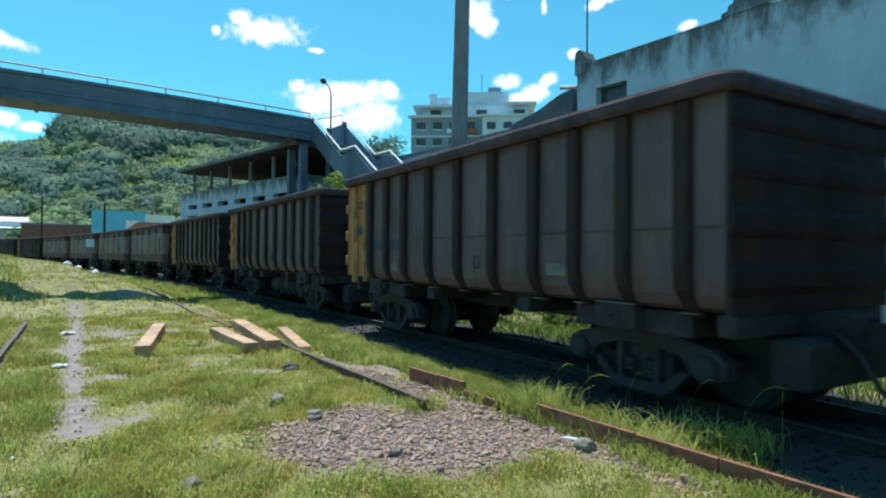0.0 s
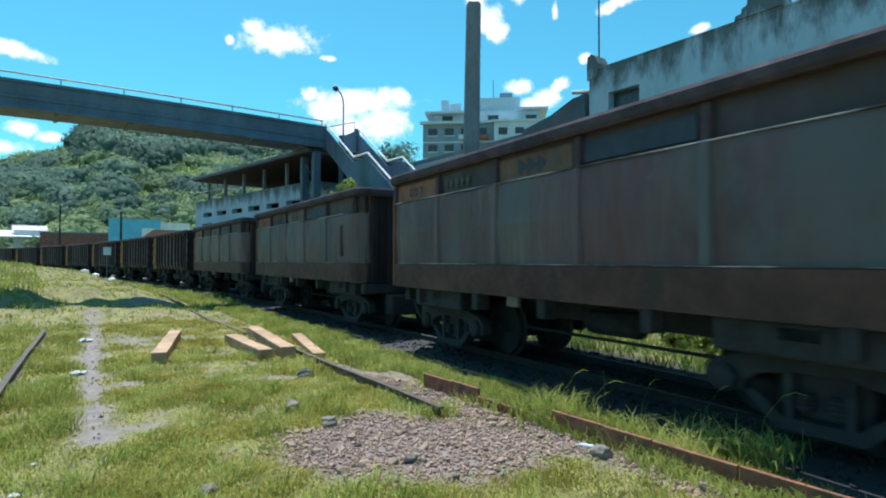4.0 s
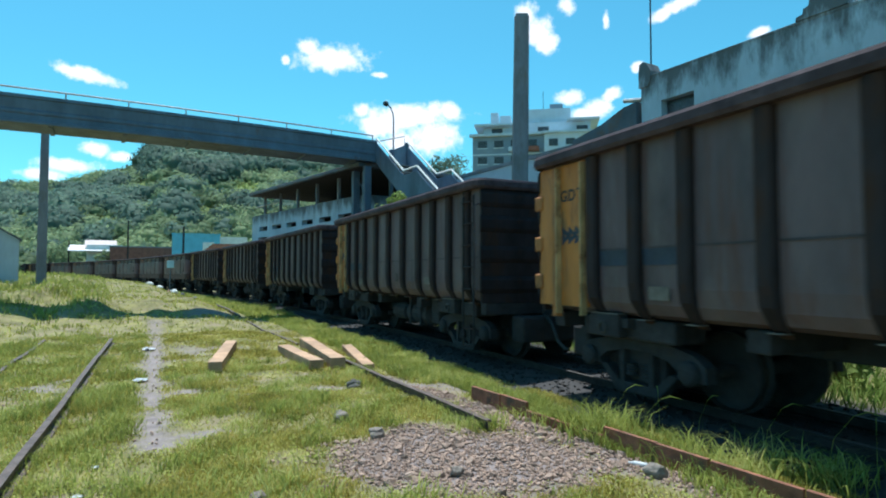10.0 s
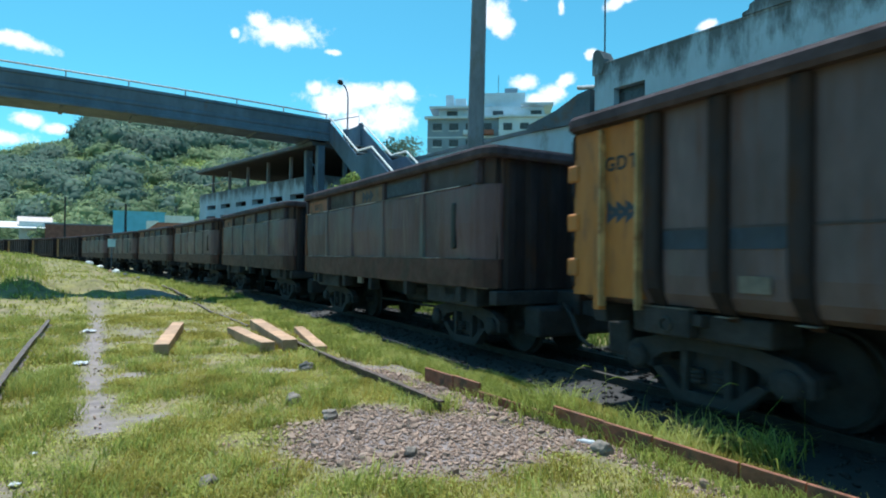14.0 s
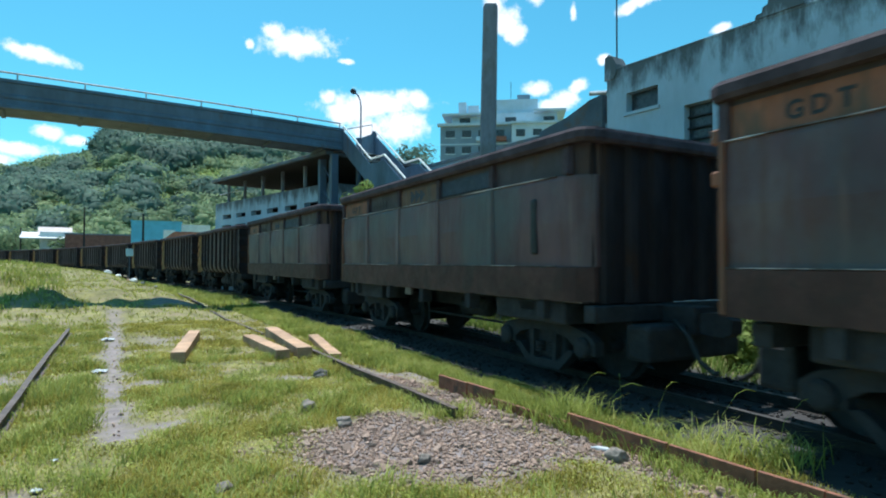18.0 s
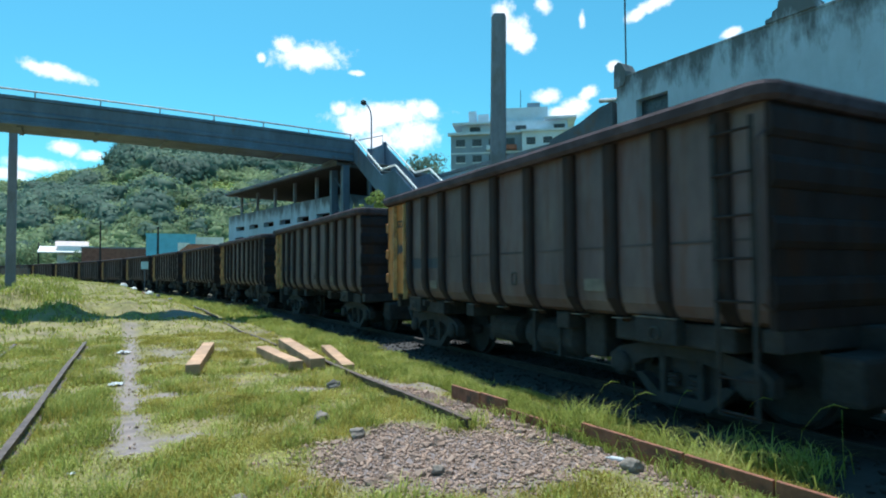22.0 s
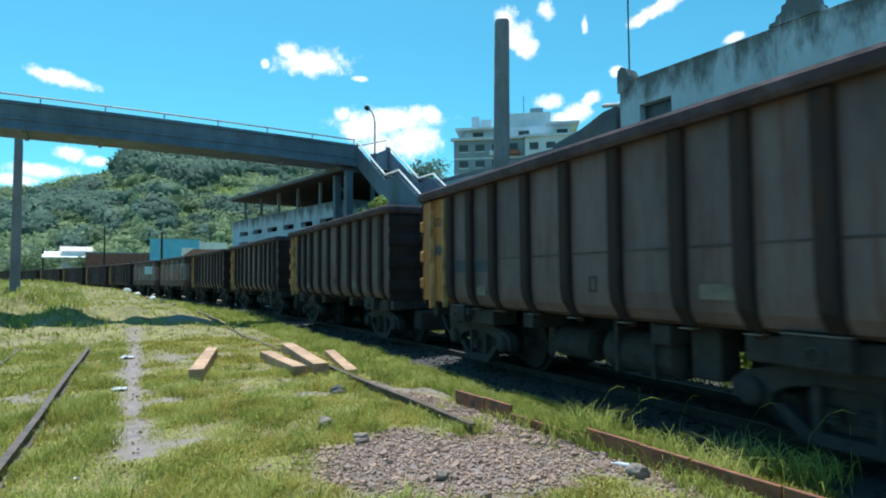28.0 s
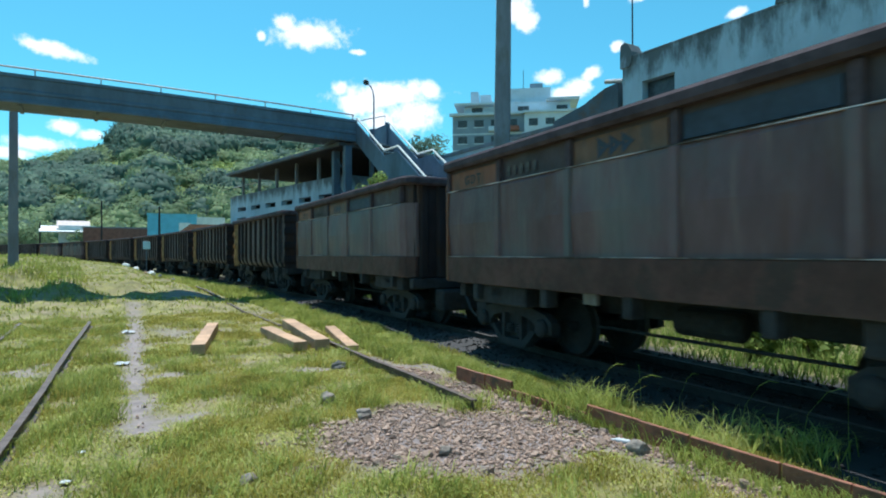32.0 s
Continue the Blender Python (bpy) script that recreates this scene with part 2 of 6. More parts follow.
weather(RUST_PLAIN, (0.088, 0.1, 0.106), 0.45, (1, 1, 0.8), 0.44, 0.6, 0.75, 17.0)
SILL = material("red_brown_sill", (0.09, 0.042, 0.036), 0.65, 0.0, 0.3, 2.0, (0.05, 0.03, 0.026), 0.58, 2.2, 0.2, 30, 0.3, 1.0, False, 0.3)
BAND = material("blue_grey_band", (0.075, 0.056, 0.064), 0.55, 0.0, 0.3, 1.4, (0.085, 0.045, 0.033), 0.6, 1.5, 0.2, 30, 0.4, 1.5, False, 0.3)
RIM = material("mauve_brown_worn_rim", (0.08, 0.06, 0.071), 0.75, 0.0, 0.3, 3.0, (0.04, 0.028, 0.03), 0.6, 2, 0.2, spec=0.12)
weather(RIM, (0.1, 0.08, 0.09), 6.0, (0.3, 1, 1), 0.6, 0.72, 0.5)
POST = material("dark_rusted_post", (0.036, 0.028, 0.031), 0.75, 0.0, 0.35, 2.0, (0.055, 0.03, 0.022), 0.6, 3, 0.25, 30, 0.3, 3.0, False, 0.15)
ORANGE = material("rusted_orange_paint", (0.17, 0.08, 0.042), 0.6, 0.0, 0.3, 2.2, (0.08, 0.05, 0.035), 0.58, 3.0, 0.12, 30, 0.35, 2.0)
YELLOW = material("faded_yellow_paint", (0.47, 0.172, 0.03), 0.6, 0.0, 0.18, 2.2, (0.2, 0.1, 0.04), 0.6, 3.0, 0.12, 30, 0.5, 3.0)
weather(YELLOW, (0.12, 0.05, 0.025), 6.0, (1.5, 1, 0.25), 0.56, 0.7, 0.8, 2.0)
FADED_YELLOW = material("dulled_orange_paint", (0.3, 0.105, 0.052), 0.65, 0.0, 0.22, 2.2, (0.13, 0.075, 0.045), 0.56, 3.0, 0.12, 30, 0.5, 3.0)
weather(FADED_YELLOW, (0.1, 0.05, 0.03), 6.0, (1.5, 1, 0.25), 0.52, 0.68, 0.8, 4.0)
PALE_YELLOW = material("worn_yellow_edge", (0.5, 0.33, 0.16), 0.55, 0, 0.3, 3, (0.2, 0.1, 0.04), 0.6, 4)
BLACK_PAINT = material("black_paint", (0.02, 0.02, 0.022), 0.6, 0, 0.2, 6)
BLUE_PAINT = material("faded_blue_paint", (0.025, 0.035, 0.06), 0.6, 0, 0.3, 4)
UNDER = material("black_grimy_steel", (0.03, 0.029, 0.033), 0.9, 0.0, 0.35, 4.0, (0.035, 0.025, 0.022), 0.62, 5, 0.25)
TREAD = material("worn_wheel_steel", (0.05, 0.046, 0.044), 0.55, 0.5, 0.2, 8)
RUBBER = material("black_rubber", (0.02, 0.02, 0.02), 0.6, 0, 0.2, 8)
PLACARD = material("pale_stencil_panel", (0.15, 0.125, 0.11), 0.6, 0, 0.25, 8)
RAIL = material("rusty_rail_steel", (0.1, 0.07, 0.06), 0.6, 0.2, 0.35, 7, None, 0.6, 2, 0.3)
# Darker copy of RAIL with the train's shade in its colour.
RAIL_DARK = material("oil_blackened_rail", (0.038, 0.033, 0.031), 0.75, 0.1, 0.3, 7, None, 0.6, 2, 0.3, spec=0.2)
RAIL_TOP = material("dull_rail_head", (0.085, 0.078, 0.076), 0.55, 0.6, 0.15, 6)
PLATE = material("red_brown_rusty_plate", (0.24, 0.09, 0.05), 0.75, 0.0, 0.35, 5, (0.09, 0.05, 0.035), 0.6, 4, 0.35)
GROUND = material("soil_and_turf", (0.2, 0.18, 0.06), 0.95, 0, 0.4, 2.4, (0.22, 0.175, 0.1), 0.57, 1.7, 0.5, 25)
gn, gl = GROUND.node_tree.nodes, GROUND.node_tree.links
attr = gn.new("ShaderNodeAttribute")
attr.attribute_name = "bare"
soil = gn.new("ShaderNodeTexNoise")
soil.inputs["Scale"].default_value, soil.inputs["Detail"].default_value = 7.0, 8.0
soil_ramp = gn.new("ShaderNodeValToRGB")
soil_ramp.color_ramp.elements[0].position, soil_ramp.color_ramp.elements[0].color = 0.3, (0.15, 0.122, 0.118, 1)
soil_ramp.color_ramp.elements[1].position, soil_ramp.color_ramp.elements[1].color = 0.7, (0.26, 0.212, 0.203, 1)
soil_co = gn.new("ShaderNodeTexCoord")
gl.new(soil_co.outputs["Object"], soil.inputs["Vector"])
gl.new(soil.outputs[0], soil_ramp.inputs[0])
soil_mix = gn.new("ShaderNodeMix")
soil_mix.data_type = "RGBA"
gl.new(attr.outputs["Fac"], soil_mix.inputs["Factor"])
gl.new(GROUND.node_tree.nodes["Principled BSDF"].inputs["Base Color"].links[0].from_socket, soil_mix.inputs["A"])
gl.new(soil_ramp.outputs[0], soil_mix.inputs["B"])
# Shade beneath the train is put into the soil colour here.
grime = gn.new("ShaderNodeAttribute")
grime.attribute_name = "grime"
train_shade_mix = gn.new("ShaderNodeMix")
train_shade_mix.data_type = "RGBA"
gl.new(grime.outputs["Fac"], train_shade_mix.inputs["Factor"])
gl.new(soil_mix.outputs["Result"], train_shade_mix.inputs["A"])
train_shade_mix.inputs["B"].default_value = (0.034, 0.032, 0.033, 1)
gl.new(train_shade_mix.outputs["Result"], gn["Principled BSDF"].inputs["Base Color"])
CONCRETE = material("grey_concrete", (0.21, 0.215, 0.25), 0.85, 0, 0.2, 2.0, (0.16, 0.15, 0.14), 0.6, 1.5, 0.3, 40, 0, 3)
STEEL_BLUE = material("dark_painted_girder", (0.1, 0.138, 0.2), 0.6, 0, 0.25, 1.0, (0.12, 0.07, 0.05), 0.66, 1.2, 0.15, 30, 0, 2)
PIPE = material("galvanised_pipe", (0.45, 0.46, 0.47), 0.45, 0.6, 0.2, 8)
WALL_PALE = material("weathered_whitewash", (0.45, 0.525, 0.61), 0.9, 0, 0.12, 0.8, (0.16, 0.15, 0.14), 0.66, 0.7, 0.3, 30, 0, 2.5)


def mould(base, name, top, deep):
    """A copy of a wall paint with black mould streaks hanging from the wall's top edge."""
    m = base.copy()
    m.name = name
    n, l = m.node_tree.nodes, m.node_tree.links
    b = n["Principled BSDF"]
    co = n.new("ShaderNodeTexCoord")
    mp = n.new("ShaderNodeMapping")
    mp.inputs["Scale"].default_value = (0.95, 0.95, 0.3)
    l.new(co.outputs["Object"], mp.inputs["Vector"])
    t = n.new("ShaderNodeTexNoise")
    t.inputs["Scale"].default_value, t.inputs["Detail"].default_value, t.inputs["Roughness"].default_value = 2.2, 7.0, 0.7
    l.new(mp.outputs[0], t.inputs["Vector"])
    sep = n.new("ShaderNodeSeparateXYZ")
    l.new(co.outputs["Object"], sep.inputs[0])
    ramp = n.new("ShaderNodeMapRange")
    ramp.inputs["From Min"].default_value, ramp.inputs["From Max"].default_value = top - deep, top
    ramp.inputs["To Min"].default_value, ramp.inputs["To Max"].default_value = -0.24, 0.26
    l.new(sep.outputs["Z"], ramp.inputs["Value"])
    add = n.new("ShaderNodeMath")
    l.new(t.outputs[0], add.inputs[0])
    l.new(ramp.outputs[0], add.inputs[1])
    cut = n.new("ShaderNodeMapRange")
    cut.inputs["From Min"].default_value, cut.inputs["From Max"].default_value = 0.46, 0.66
    cut.inputs["To Max"].default_value = 0.85
    l.new(add.outputs[0], cut.inputs["Value"])
    x = n.new("ShaderNodeMix")
    x.data_type = "RGBA"
    l.new(cut.outputs[0], x.inputs["Factor"])
    l.new(b.inputs["Base Color"].links[0].from_socket, x.inputs["A"])
    x.inputs["B"].default_value = (0.07, 0.07, 0.068, 1)
    l.new(x.outputs["Result"], b.inputs["Base Color"])
    return m


WALL_MOULD = mould(WALL_PALE, "whitewash_with_black_mould", 6.95, 1.7)
WALL_MOULD_LOW = mould(WALL_PALE, "whitewash_with_hanging_mould", 5.15, 1.2)
DARK_GLASS = material("dark_window", (0.05, 0.055, 0.065), 0.3, 0, 0.3, 3)
ROOF_TIN = material("grey_corrugated_roof", (0.1, 0.115, 0.14), 0.7, 0, 0.25, 1.0, (0.14, 0.09, 0.07), 0.6, 1.5, 0.2)
WOOD = material("new_sawn_sleeper_wood", (0.44, 0.27, 0.165), 0.8, 0, 0.25, 3, (0.3, 0.19, 0.12), 0.62, 6, 0.3)
GRAVEL = material("pale_pink_crushed_stone", (0.43, 0.295, 0.225), 0.9, 0, 0.25, 12, None, 0.6, 2, 0.3, 80, 0.75, 1.0, True)
STONE = material("pink_brown_stone", (0.4, 0.275, 0.21), 0.9, 0, 0.25, 12, (0.34, 0.27, 0.23), 0.6, 9, 0.35, 70, 0.7)
BRICK_RED = material("red_brick", (0.26, 0.11, 0.08), 0.9, 0, 0.2, 2)
TILE_RED = material("red_roof_tiles", (0.4, 0.16, 0.1), 0.85, 0, 0.25, 3)
BLUE_WALL = material("sky_blue_render", (0.18, 0.5, 0.68), 0.85, 0, 0.1, 1)
WHITE = material("white_paint", (0.78, 0.78, 0.76), 0.8, 0, 0.08, 2)


# ---- mesh helpers ----
def mesh_from(name, verts, faces, mat, smooth=False):
    me = bpy.data.meshes.new(name)
    me.from_pydata(verts, [], faces)
    me.materials.append(mat)
    if smooth:
        me.shade_smooth()
    return me


def done(bm, name, mat, smooth=False):
    me = bpy.data.meshes.new(name)
    bmesh.ops.recalc_face_normals(bm, faces=bm.faces)
    bm.to_mesh(me)
    bm.free()
    me.materials.append(mat)
    if smooth:
        me.shade_smooth()
    return me


def part(name, data, parent=None, m=None, label="", material_=None):
    """Links a mesh (or a bmesh with its material) as one object under parent."""
    if isinstance(data, bmesh.types.BMesh):
        data = done(data, name, material_)
    ob = new(name, data)
    if parent is not None:
        ob.parent = parent
    if m is not None:
        ob.matrix_basis = m
    if label:
        tagged(ob, label)
    return ob


def add_box(bm, x0, y0, z0, x1, y1, z1, m=None):
    vs = [bm.verts.new((x, y, z)) for x in (x0, x1) for y in (y0, y1) for z in (z0, z1)]
    for f in ((0, 1, 3, 2), (4, 6, 7, 5), (0, 4, 5, 1), (2, 3, 7, 6), (0, 2, 6, 4), (1, 5, 7, 3)):
        bm.faces.new([vs[i] for i in f])
    if m is not None:
        bmesh.ops.transform(bm, matrix=m, verts=vs)
    return vs


def box(x0, y0, z0, x1, y1, z1, bevel=0.0):
    bm = bmesh.new()
    add_box(bm, x0, y0, z0, x1, y1, z1)
    if bevel:
        bmesh.ops.bevel(bm, geom=bm.edges[:], offset=bevel, segments=2, affect="EDGES", profile=0.5)
    return bm


def box_mesh(name, mat, *dims, bevel=0.0):
    return done(box(*dims, bevel=bevel), name, mat)


def prism(profile, x0, x1, axis="x"):
    """A closed outline (two coordinates a corner) pushed along an axis."""
    bm = bmesh.new()
    put = {"x": lambda a, p: (a, p[0], p[1]), "y": lambda a, p: (p[0], a, p[1]), "z": lambda a, p: (p[0], p[1], a)}[axis]
    ends = [[bm.verts.new(put(a, p)) for p in profile] for a in (x0, x1)]
    bm.faces.new(ends[0])
    bm.faces.new(ends[1][::-1])
    for i in range(len(profile)):
        j = (i + 1) % len(profile)
        bm.faces.new((ends[0][i], ends[0][j], ends[1][j], ends[1][i]))
    return bm


def tube(points, radius, sides=8, bm=None):
    """A round bar along points."""
    bm = bm or bmesh.new()
    pts = [Vector(p) for p in points]
    rings = []
    for i, p in enumerate(pts):
        d = (pts[min(i + 1, len(pts) - 1)] - pts[max(i - 1, 0)]).normalized()
        u = d.cross(Vector((0, 0, 1)) if abs(d.z) < 0.9 else Vector((1, 0, 0))).normalized()
        v = d.cross(u)
        r = radius[i] if isinstance(radius, (list, tuple)) else radius
        rings.append([bm.verts.new(p + r * (math.cos(k * math.tau / sides) * u + math.sin(k * math.tau / sides) * v)) for k in range(sides)])
    for a, b in zip(rings, rings[1:]):
        for k in range(sides):
            bm.faces.new((a[k], a[(k + 1) % sides], b[(k + 1) % sides], b[k]))
    bm.faces.new(rings[0][::-1])
    bm.faces.new(rings[-1])
    return bm


def lathe(profile, axis="y", sides=28):
    """Turns (radius, along) pairs round an axis; closed."""
    bm = bmesh.new()
    rings = []
    for r, h in profile:
        ring = []
        for k in range(sides):
            a = k * math.tau / sides
            p = (r * math.cos(a), h, r * math.sin(a)) if axis == "y" else (r * math.cos(a), r * math.sin(a), h)
            ring.append(bm.verts.new(p))
        rings.append(ring)
    for a, b in zip(rings, rings[1:]):
        for k in range(sides):
            bm.faces.new((a[k], a[(k + 1) % sides], b[(k + 1) % sides], b[k]))
    bm.faces.new(rings[0])
    bm.faces.new(rings[-1][::-1])
    return bm


def letters(text, size, mat, name="writing"):
    """Writing as a thin solid mesh in the built-in font, in the x-z plane facing +y."""
    cu = bpy.data.curves.new(name, "FONT")
    cu.body, cu.size, cu.extrude, cu.align_x = text, size, 0.004, "CENTER"
    cu.offset = size * 0.03
    ob = bpy.data.objects.new(name, cu)
    scene.collection.objects.link(ob)
    me = bpy.data.meshes.new_from_object(ob.evaluated_get(bpy.context.evaluated_depsgraph_get()))
    bpy.data.objects.remove(ob)
    me.transform(pose(0, 0, 0, 90, 0, 180))
    me.materials.clear()
    me.materials.append(mat)
    return me

# ---- ground ----
def path_gap(x, y):
    """How far a spot lies from the middle of the worn path, in metres."""
    best = 9.0
    for (ax, ay), (bx, by) in (((-10.2, 16.2), (-6.0, 9.5)), ((-6.0, 9.5), (-4.45, 7.1)), ((-4.45, 7.1), (-3.2, 5.1))):
        u = max(0, min(1, ((x - ax) * (bx - ax) + (y - ay) * (by - ay)) / ((bx - ax) ** 2 + (by - ay) ** 2)))
        best = min(best, math.hypot(x - ax - u * (bx - ax), y - ay - u * (by - ay)))
    return best


def along(x, y):
    """s and lat of a spot by the line."""
    a = math.atan2(y - CY, x - CX)
    return (a - THETA) * RADIUS, math.hypot(x - CX, y - CY) - RADIUS


def smooth01(v):
    v = max(0.0, min(1.0, v))
    return v * v * (3 - 2 * v)


def yard_rise(x, y):
    """The lumpy rise of the yard that lies under and beyond the footbridge."""
    u, v = (x + 14.87) * 0.803 + (y - 16.6) * 0.596, (y - 16.6) * 0.803 - (x + 14.87) * 0.596
    if u > 9.5 or u < -14 or v < -9 or v > 14:
        return 0.0
    lumps = 0.3 * noise.noise((u * 0.8, v * 0.35, 4)) + 0.1 * noise.noise((u * 2.3, v * 1.1, 14))
    z = 0.44 + 0.42 * smooth01((3.0 - u) / 3.5) + 1.5 * lumps * smooth01((6.5 - u) / 2.5)
    return z * smooth01((v + 6) / 8) * (1 - smooth01((v - 4) / 9)) * smooth01((9.5 - u) / 3.5) * smooth01((u + 14) / 6)


def height(x, y):
    r = math.hypot(x, y)
    s, lat = along(x, y)
    open_side = smooth01((-lat - 0.9) / 3.0)
    z = 0.42 * smooth01((r - 12) / 30) * open_side
    z += 1.15 * math.exp(-(((x + 25) / 5.8) ** 2 + ((y - 28) / 8.5) ** 2)) * open_side
    if r < 70:
        z += 0.05 * noise.noise((x * 0.5, y * 0.5, 0)) * smooth01((r - 3) / 6)
        z += yard_rise(x, y) * open_side
    z += 0.05 * math.exp(-((lat - 1.45) / 1.6) ** 2)
    if abs(lat - 8) < 5 and 0 < s < 60:
        z += 0.25 * smooth01((lat - 4) / 3)
    return z


def spread(lo, hi, fine_lo, fine_hi, step, growth):
    vals = list(np.arange(fine_lo, fine_hi + 1e-6, step))
    d, v = step, fine_hi
    while v < hi:
        d *= growth
        v = min(hi, v + d)
        vals.append(v)
    d, v = step, fine_lo
    while v > lo:
        d *= growth
        v = max(lo, v - d)
        vals.insert(0, v)
    return vals


def gravel_at(x, y):
    """1 inside the crushed-stone patch and the strip by the rusty plate."""
    w = 0.25 * noise.noise((x * 1.7, y * 1.7, 9))
    patch = 1.1 - math.hypot((x + 0.35) / 1.35, (y - 5.15) / 0.95) + 1.5 * w + 0.12 * noise.noise((x * 6, y * 6, 3))
    u = (x + 0.2) * 0.62 - (y - 7.3) * 0.785
    v = (x + 0.2) * 0.785 + (y - 7.3) * 0.62
    strip = 1 - abs(v + 0.28) / (0.3 if u > 0 else 0.2) + w if -2.4 < u < 5 else 0
    return max(0.0, min(1.0, max(patch * 3, strip * 2)))


def bare_at(x, y):
    """How bare of grass a spot is, from 0 to 1: the worn path, dry patches, under the line."""
    if math.hypot(x, y) > 80:
        return 0.0
    w = 0.16 * noise.noise((x * 1.6, y * 1.6, 2)) + 0.1 * noise.noise((x * 5, y * 5, 2))
    v = smooth01((0.25 - path_gap(x, y) + 0.8 * w) / 0.16) * (1 - 0.3 * smooth01((math.hypot(x, y) - 14) / 4))
    for px, py, rx, ry in ((-3.0, 5.5, 0.28, 0.1), (-2.86, 5.75, 0.16, 0.13), (-4.25, 7.55, 0.26, 0.18), (-1.3, 8.3, 0.35, 0.25), (-2.45, 8.0, 0.5, 0.22)):
        v = max(v, 0.9 * smooth01((1.0 - math.hypot((x - px) / rx, (y - py) / ry) + 2 * w) / 0.5))
    v = max(v, 0.85 * (1 - smooth01((math.hypot(x, y) - 12) / 4)) * smooth01((noise.noise((x * 0.55 + 3, y * 0.55, 6)) + 0.6 * noise.noise((x * 2.1, y * 2.1, 8)) - 0.42) / 0.25))
    s, lat = along(x, y)
    v = max(v, 0.8 * smooth01((lat - 0.1) / 0.5) * smooth01((2.7 - lat) / 0.4))
    v = max(v, 0.8 * smooth01((1.0 - math.hypot((x + 9.9) / 1.0, (y - 18.8) / 1.0) + w) / 0.5), 0.7 * smooth01((1.0 - math.hypot((x + 6.3) / 0.8, (y - 15.4) / 0.7) + w) / 0.5))
    return max(v, gravel_at(x, y))


XS, YS = np.array(spread(-2500, 2500, -21, 8, 0.16, 1.14)), np.array(spread(-2500, 2500, 2.5, 24, 0.16, 1.14))
ZS = np.array([[height(x, y) for x in XS] for y in YS])
BARE = np.array([[bare_at(x, y) for x in XS] for y in YS])


def sample(grid, x, y):
    """Values of a ground grid at many spots."""
    i, j = np.clip(np.searchsorted(XS, x) - 1, 0, len(XS) - 2), np.clip(np.searchsorted(YS, y) - 1, 0, len(YS) - 2)
    u, v = (x - XS[i]) / (XS[i + 1] - XS[i]), (y - YS[j]) / (YS[j + 1] - YS[j])
    return (grid[j, i] * (1 - u) + grid[j, i + 1] * u) * (1 - v) + (grid[j + 1, i] * (1 - u) + grid[j + 1, i + 1] * u) * v


def build_ground():
    nx, ny = len(XS), len(YS)
    verts = [(x, y, ZS[j, i]) for j, y in enumerate(YS) for i, x in enumerate(XS)]
    faces = [(j * nx + i, j * nx + i + 1, (j + 1) * nx + i + 1, (j + 1) * nx + i) for j in range(ny - 1) for i in range(nx - 1)]
    me = mesh_from("ground", verts, faces, GROUND, True)
    at = me.attributes.new("bare", "FLOAT", "POINT")
    at.data.foreach_set("value", BARE.ravel())
    # Band of painted shade along the line, fading at both edges.
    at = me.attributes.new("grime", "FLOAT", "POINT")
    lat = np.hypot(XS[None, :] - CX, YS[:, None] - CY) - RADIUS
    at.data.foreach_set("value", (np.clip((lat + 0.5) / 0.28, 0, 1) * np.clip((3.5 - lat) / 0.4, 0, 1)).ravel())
    return tagged(new("ground", me), "uneven yard ground of thin turf and dry soil", "ground", kind="structure")


build_ground()

# ---- tracks ----
RAIL_Z = 0.16
RAIL_PROFILE = ((-0.06, -0.13), (0.06, -0.13), (0.06, -0.115), (0.012, -0.1), (0.012, -0.03), (0.033, -0.02), (0.033, 0), (-0.033, 0), (-0.033, -0.02), (-0.012, -0.03), (-0.012, -0.1), (-0.06, -0.115))


def sweep(profile, poses):
    """A rail's section carried along poses (x runs along)."""
    verts, faces, n = [], [], len(profile)
    for m in poses:
        verts += [m @ Vector((0, a, b)) for a, b in profile]
    for i in range(len(poses) - 1):
        faces += [(i * n + k, i * n + (k + 1) % n, (i + 1) * n + (k + 1) % n, (i + 1) * n + k) for k in range(n)]
    faces += [tuple(range(n))[::-1], tuple(range((len(poses) - 1) * n, len(poses) * n))]
    return verts, faces


track_main = tagged(new("railway_track"), "running line of two steel rails on half-buried sleepers in shaded grass", "railway track", kind="structure")
for off in (-0.5, 0.5):
    v, f = sweep(RAIL_PROFILE, [line(s, HALF_W + off, RAIL_Z) for s in list(range(-40, 150, 2)) + [150, 260, 420]])
    ob = part("rail", mesh_from("rail", v, f, RAIL_DARK), track_main)
    ob.data.materials.append(RAIL_TOP)
    for p in ob.data.polygons:
        if p.index % 12 == 6:
            p.material_index = 1
# Sleepers are near black: the wagons' shade sits in their colour.
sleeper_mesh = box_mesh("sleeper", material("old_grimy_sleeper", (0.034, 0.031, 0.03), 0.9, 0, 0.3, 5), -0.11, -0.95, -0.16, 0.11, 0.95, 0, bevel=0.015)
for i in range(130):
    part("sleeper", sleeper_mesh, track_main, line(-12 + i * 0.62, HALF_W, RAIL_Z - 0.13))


def straight_rail(name, a, b, label, tilt=0, sink=0.0):
    """An old rail lying from a to b, following the ground."""
    a, b = Vector(a), Vector(b)
    d = (b - a)
    turn = math.degrees(math.atan2(d.y, d.x))
    n = max(2, int(d.length / 1.2))
    poses = []
    for i in range(n + 1):
        p = a + d * (i / n)
        poses.append(pose(p.x, p.y, height(p.x, p.y) + 0.1 - sink, tilt, 0, turn))
    v, f = sweep(RAIL_PROFILE, poses)
    return tagged(new(name, mesh_from(name, v, f, RAIL)), label, "rail")


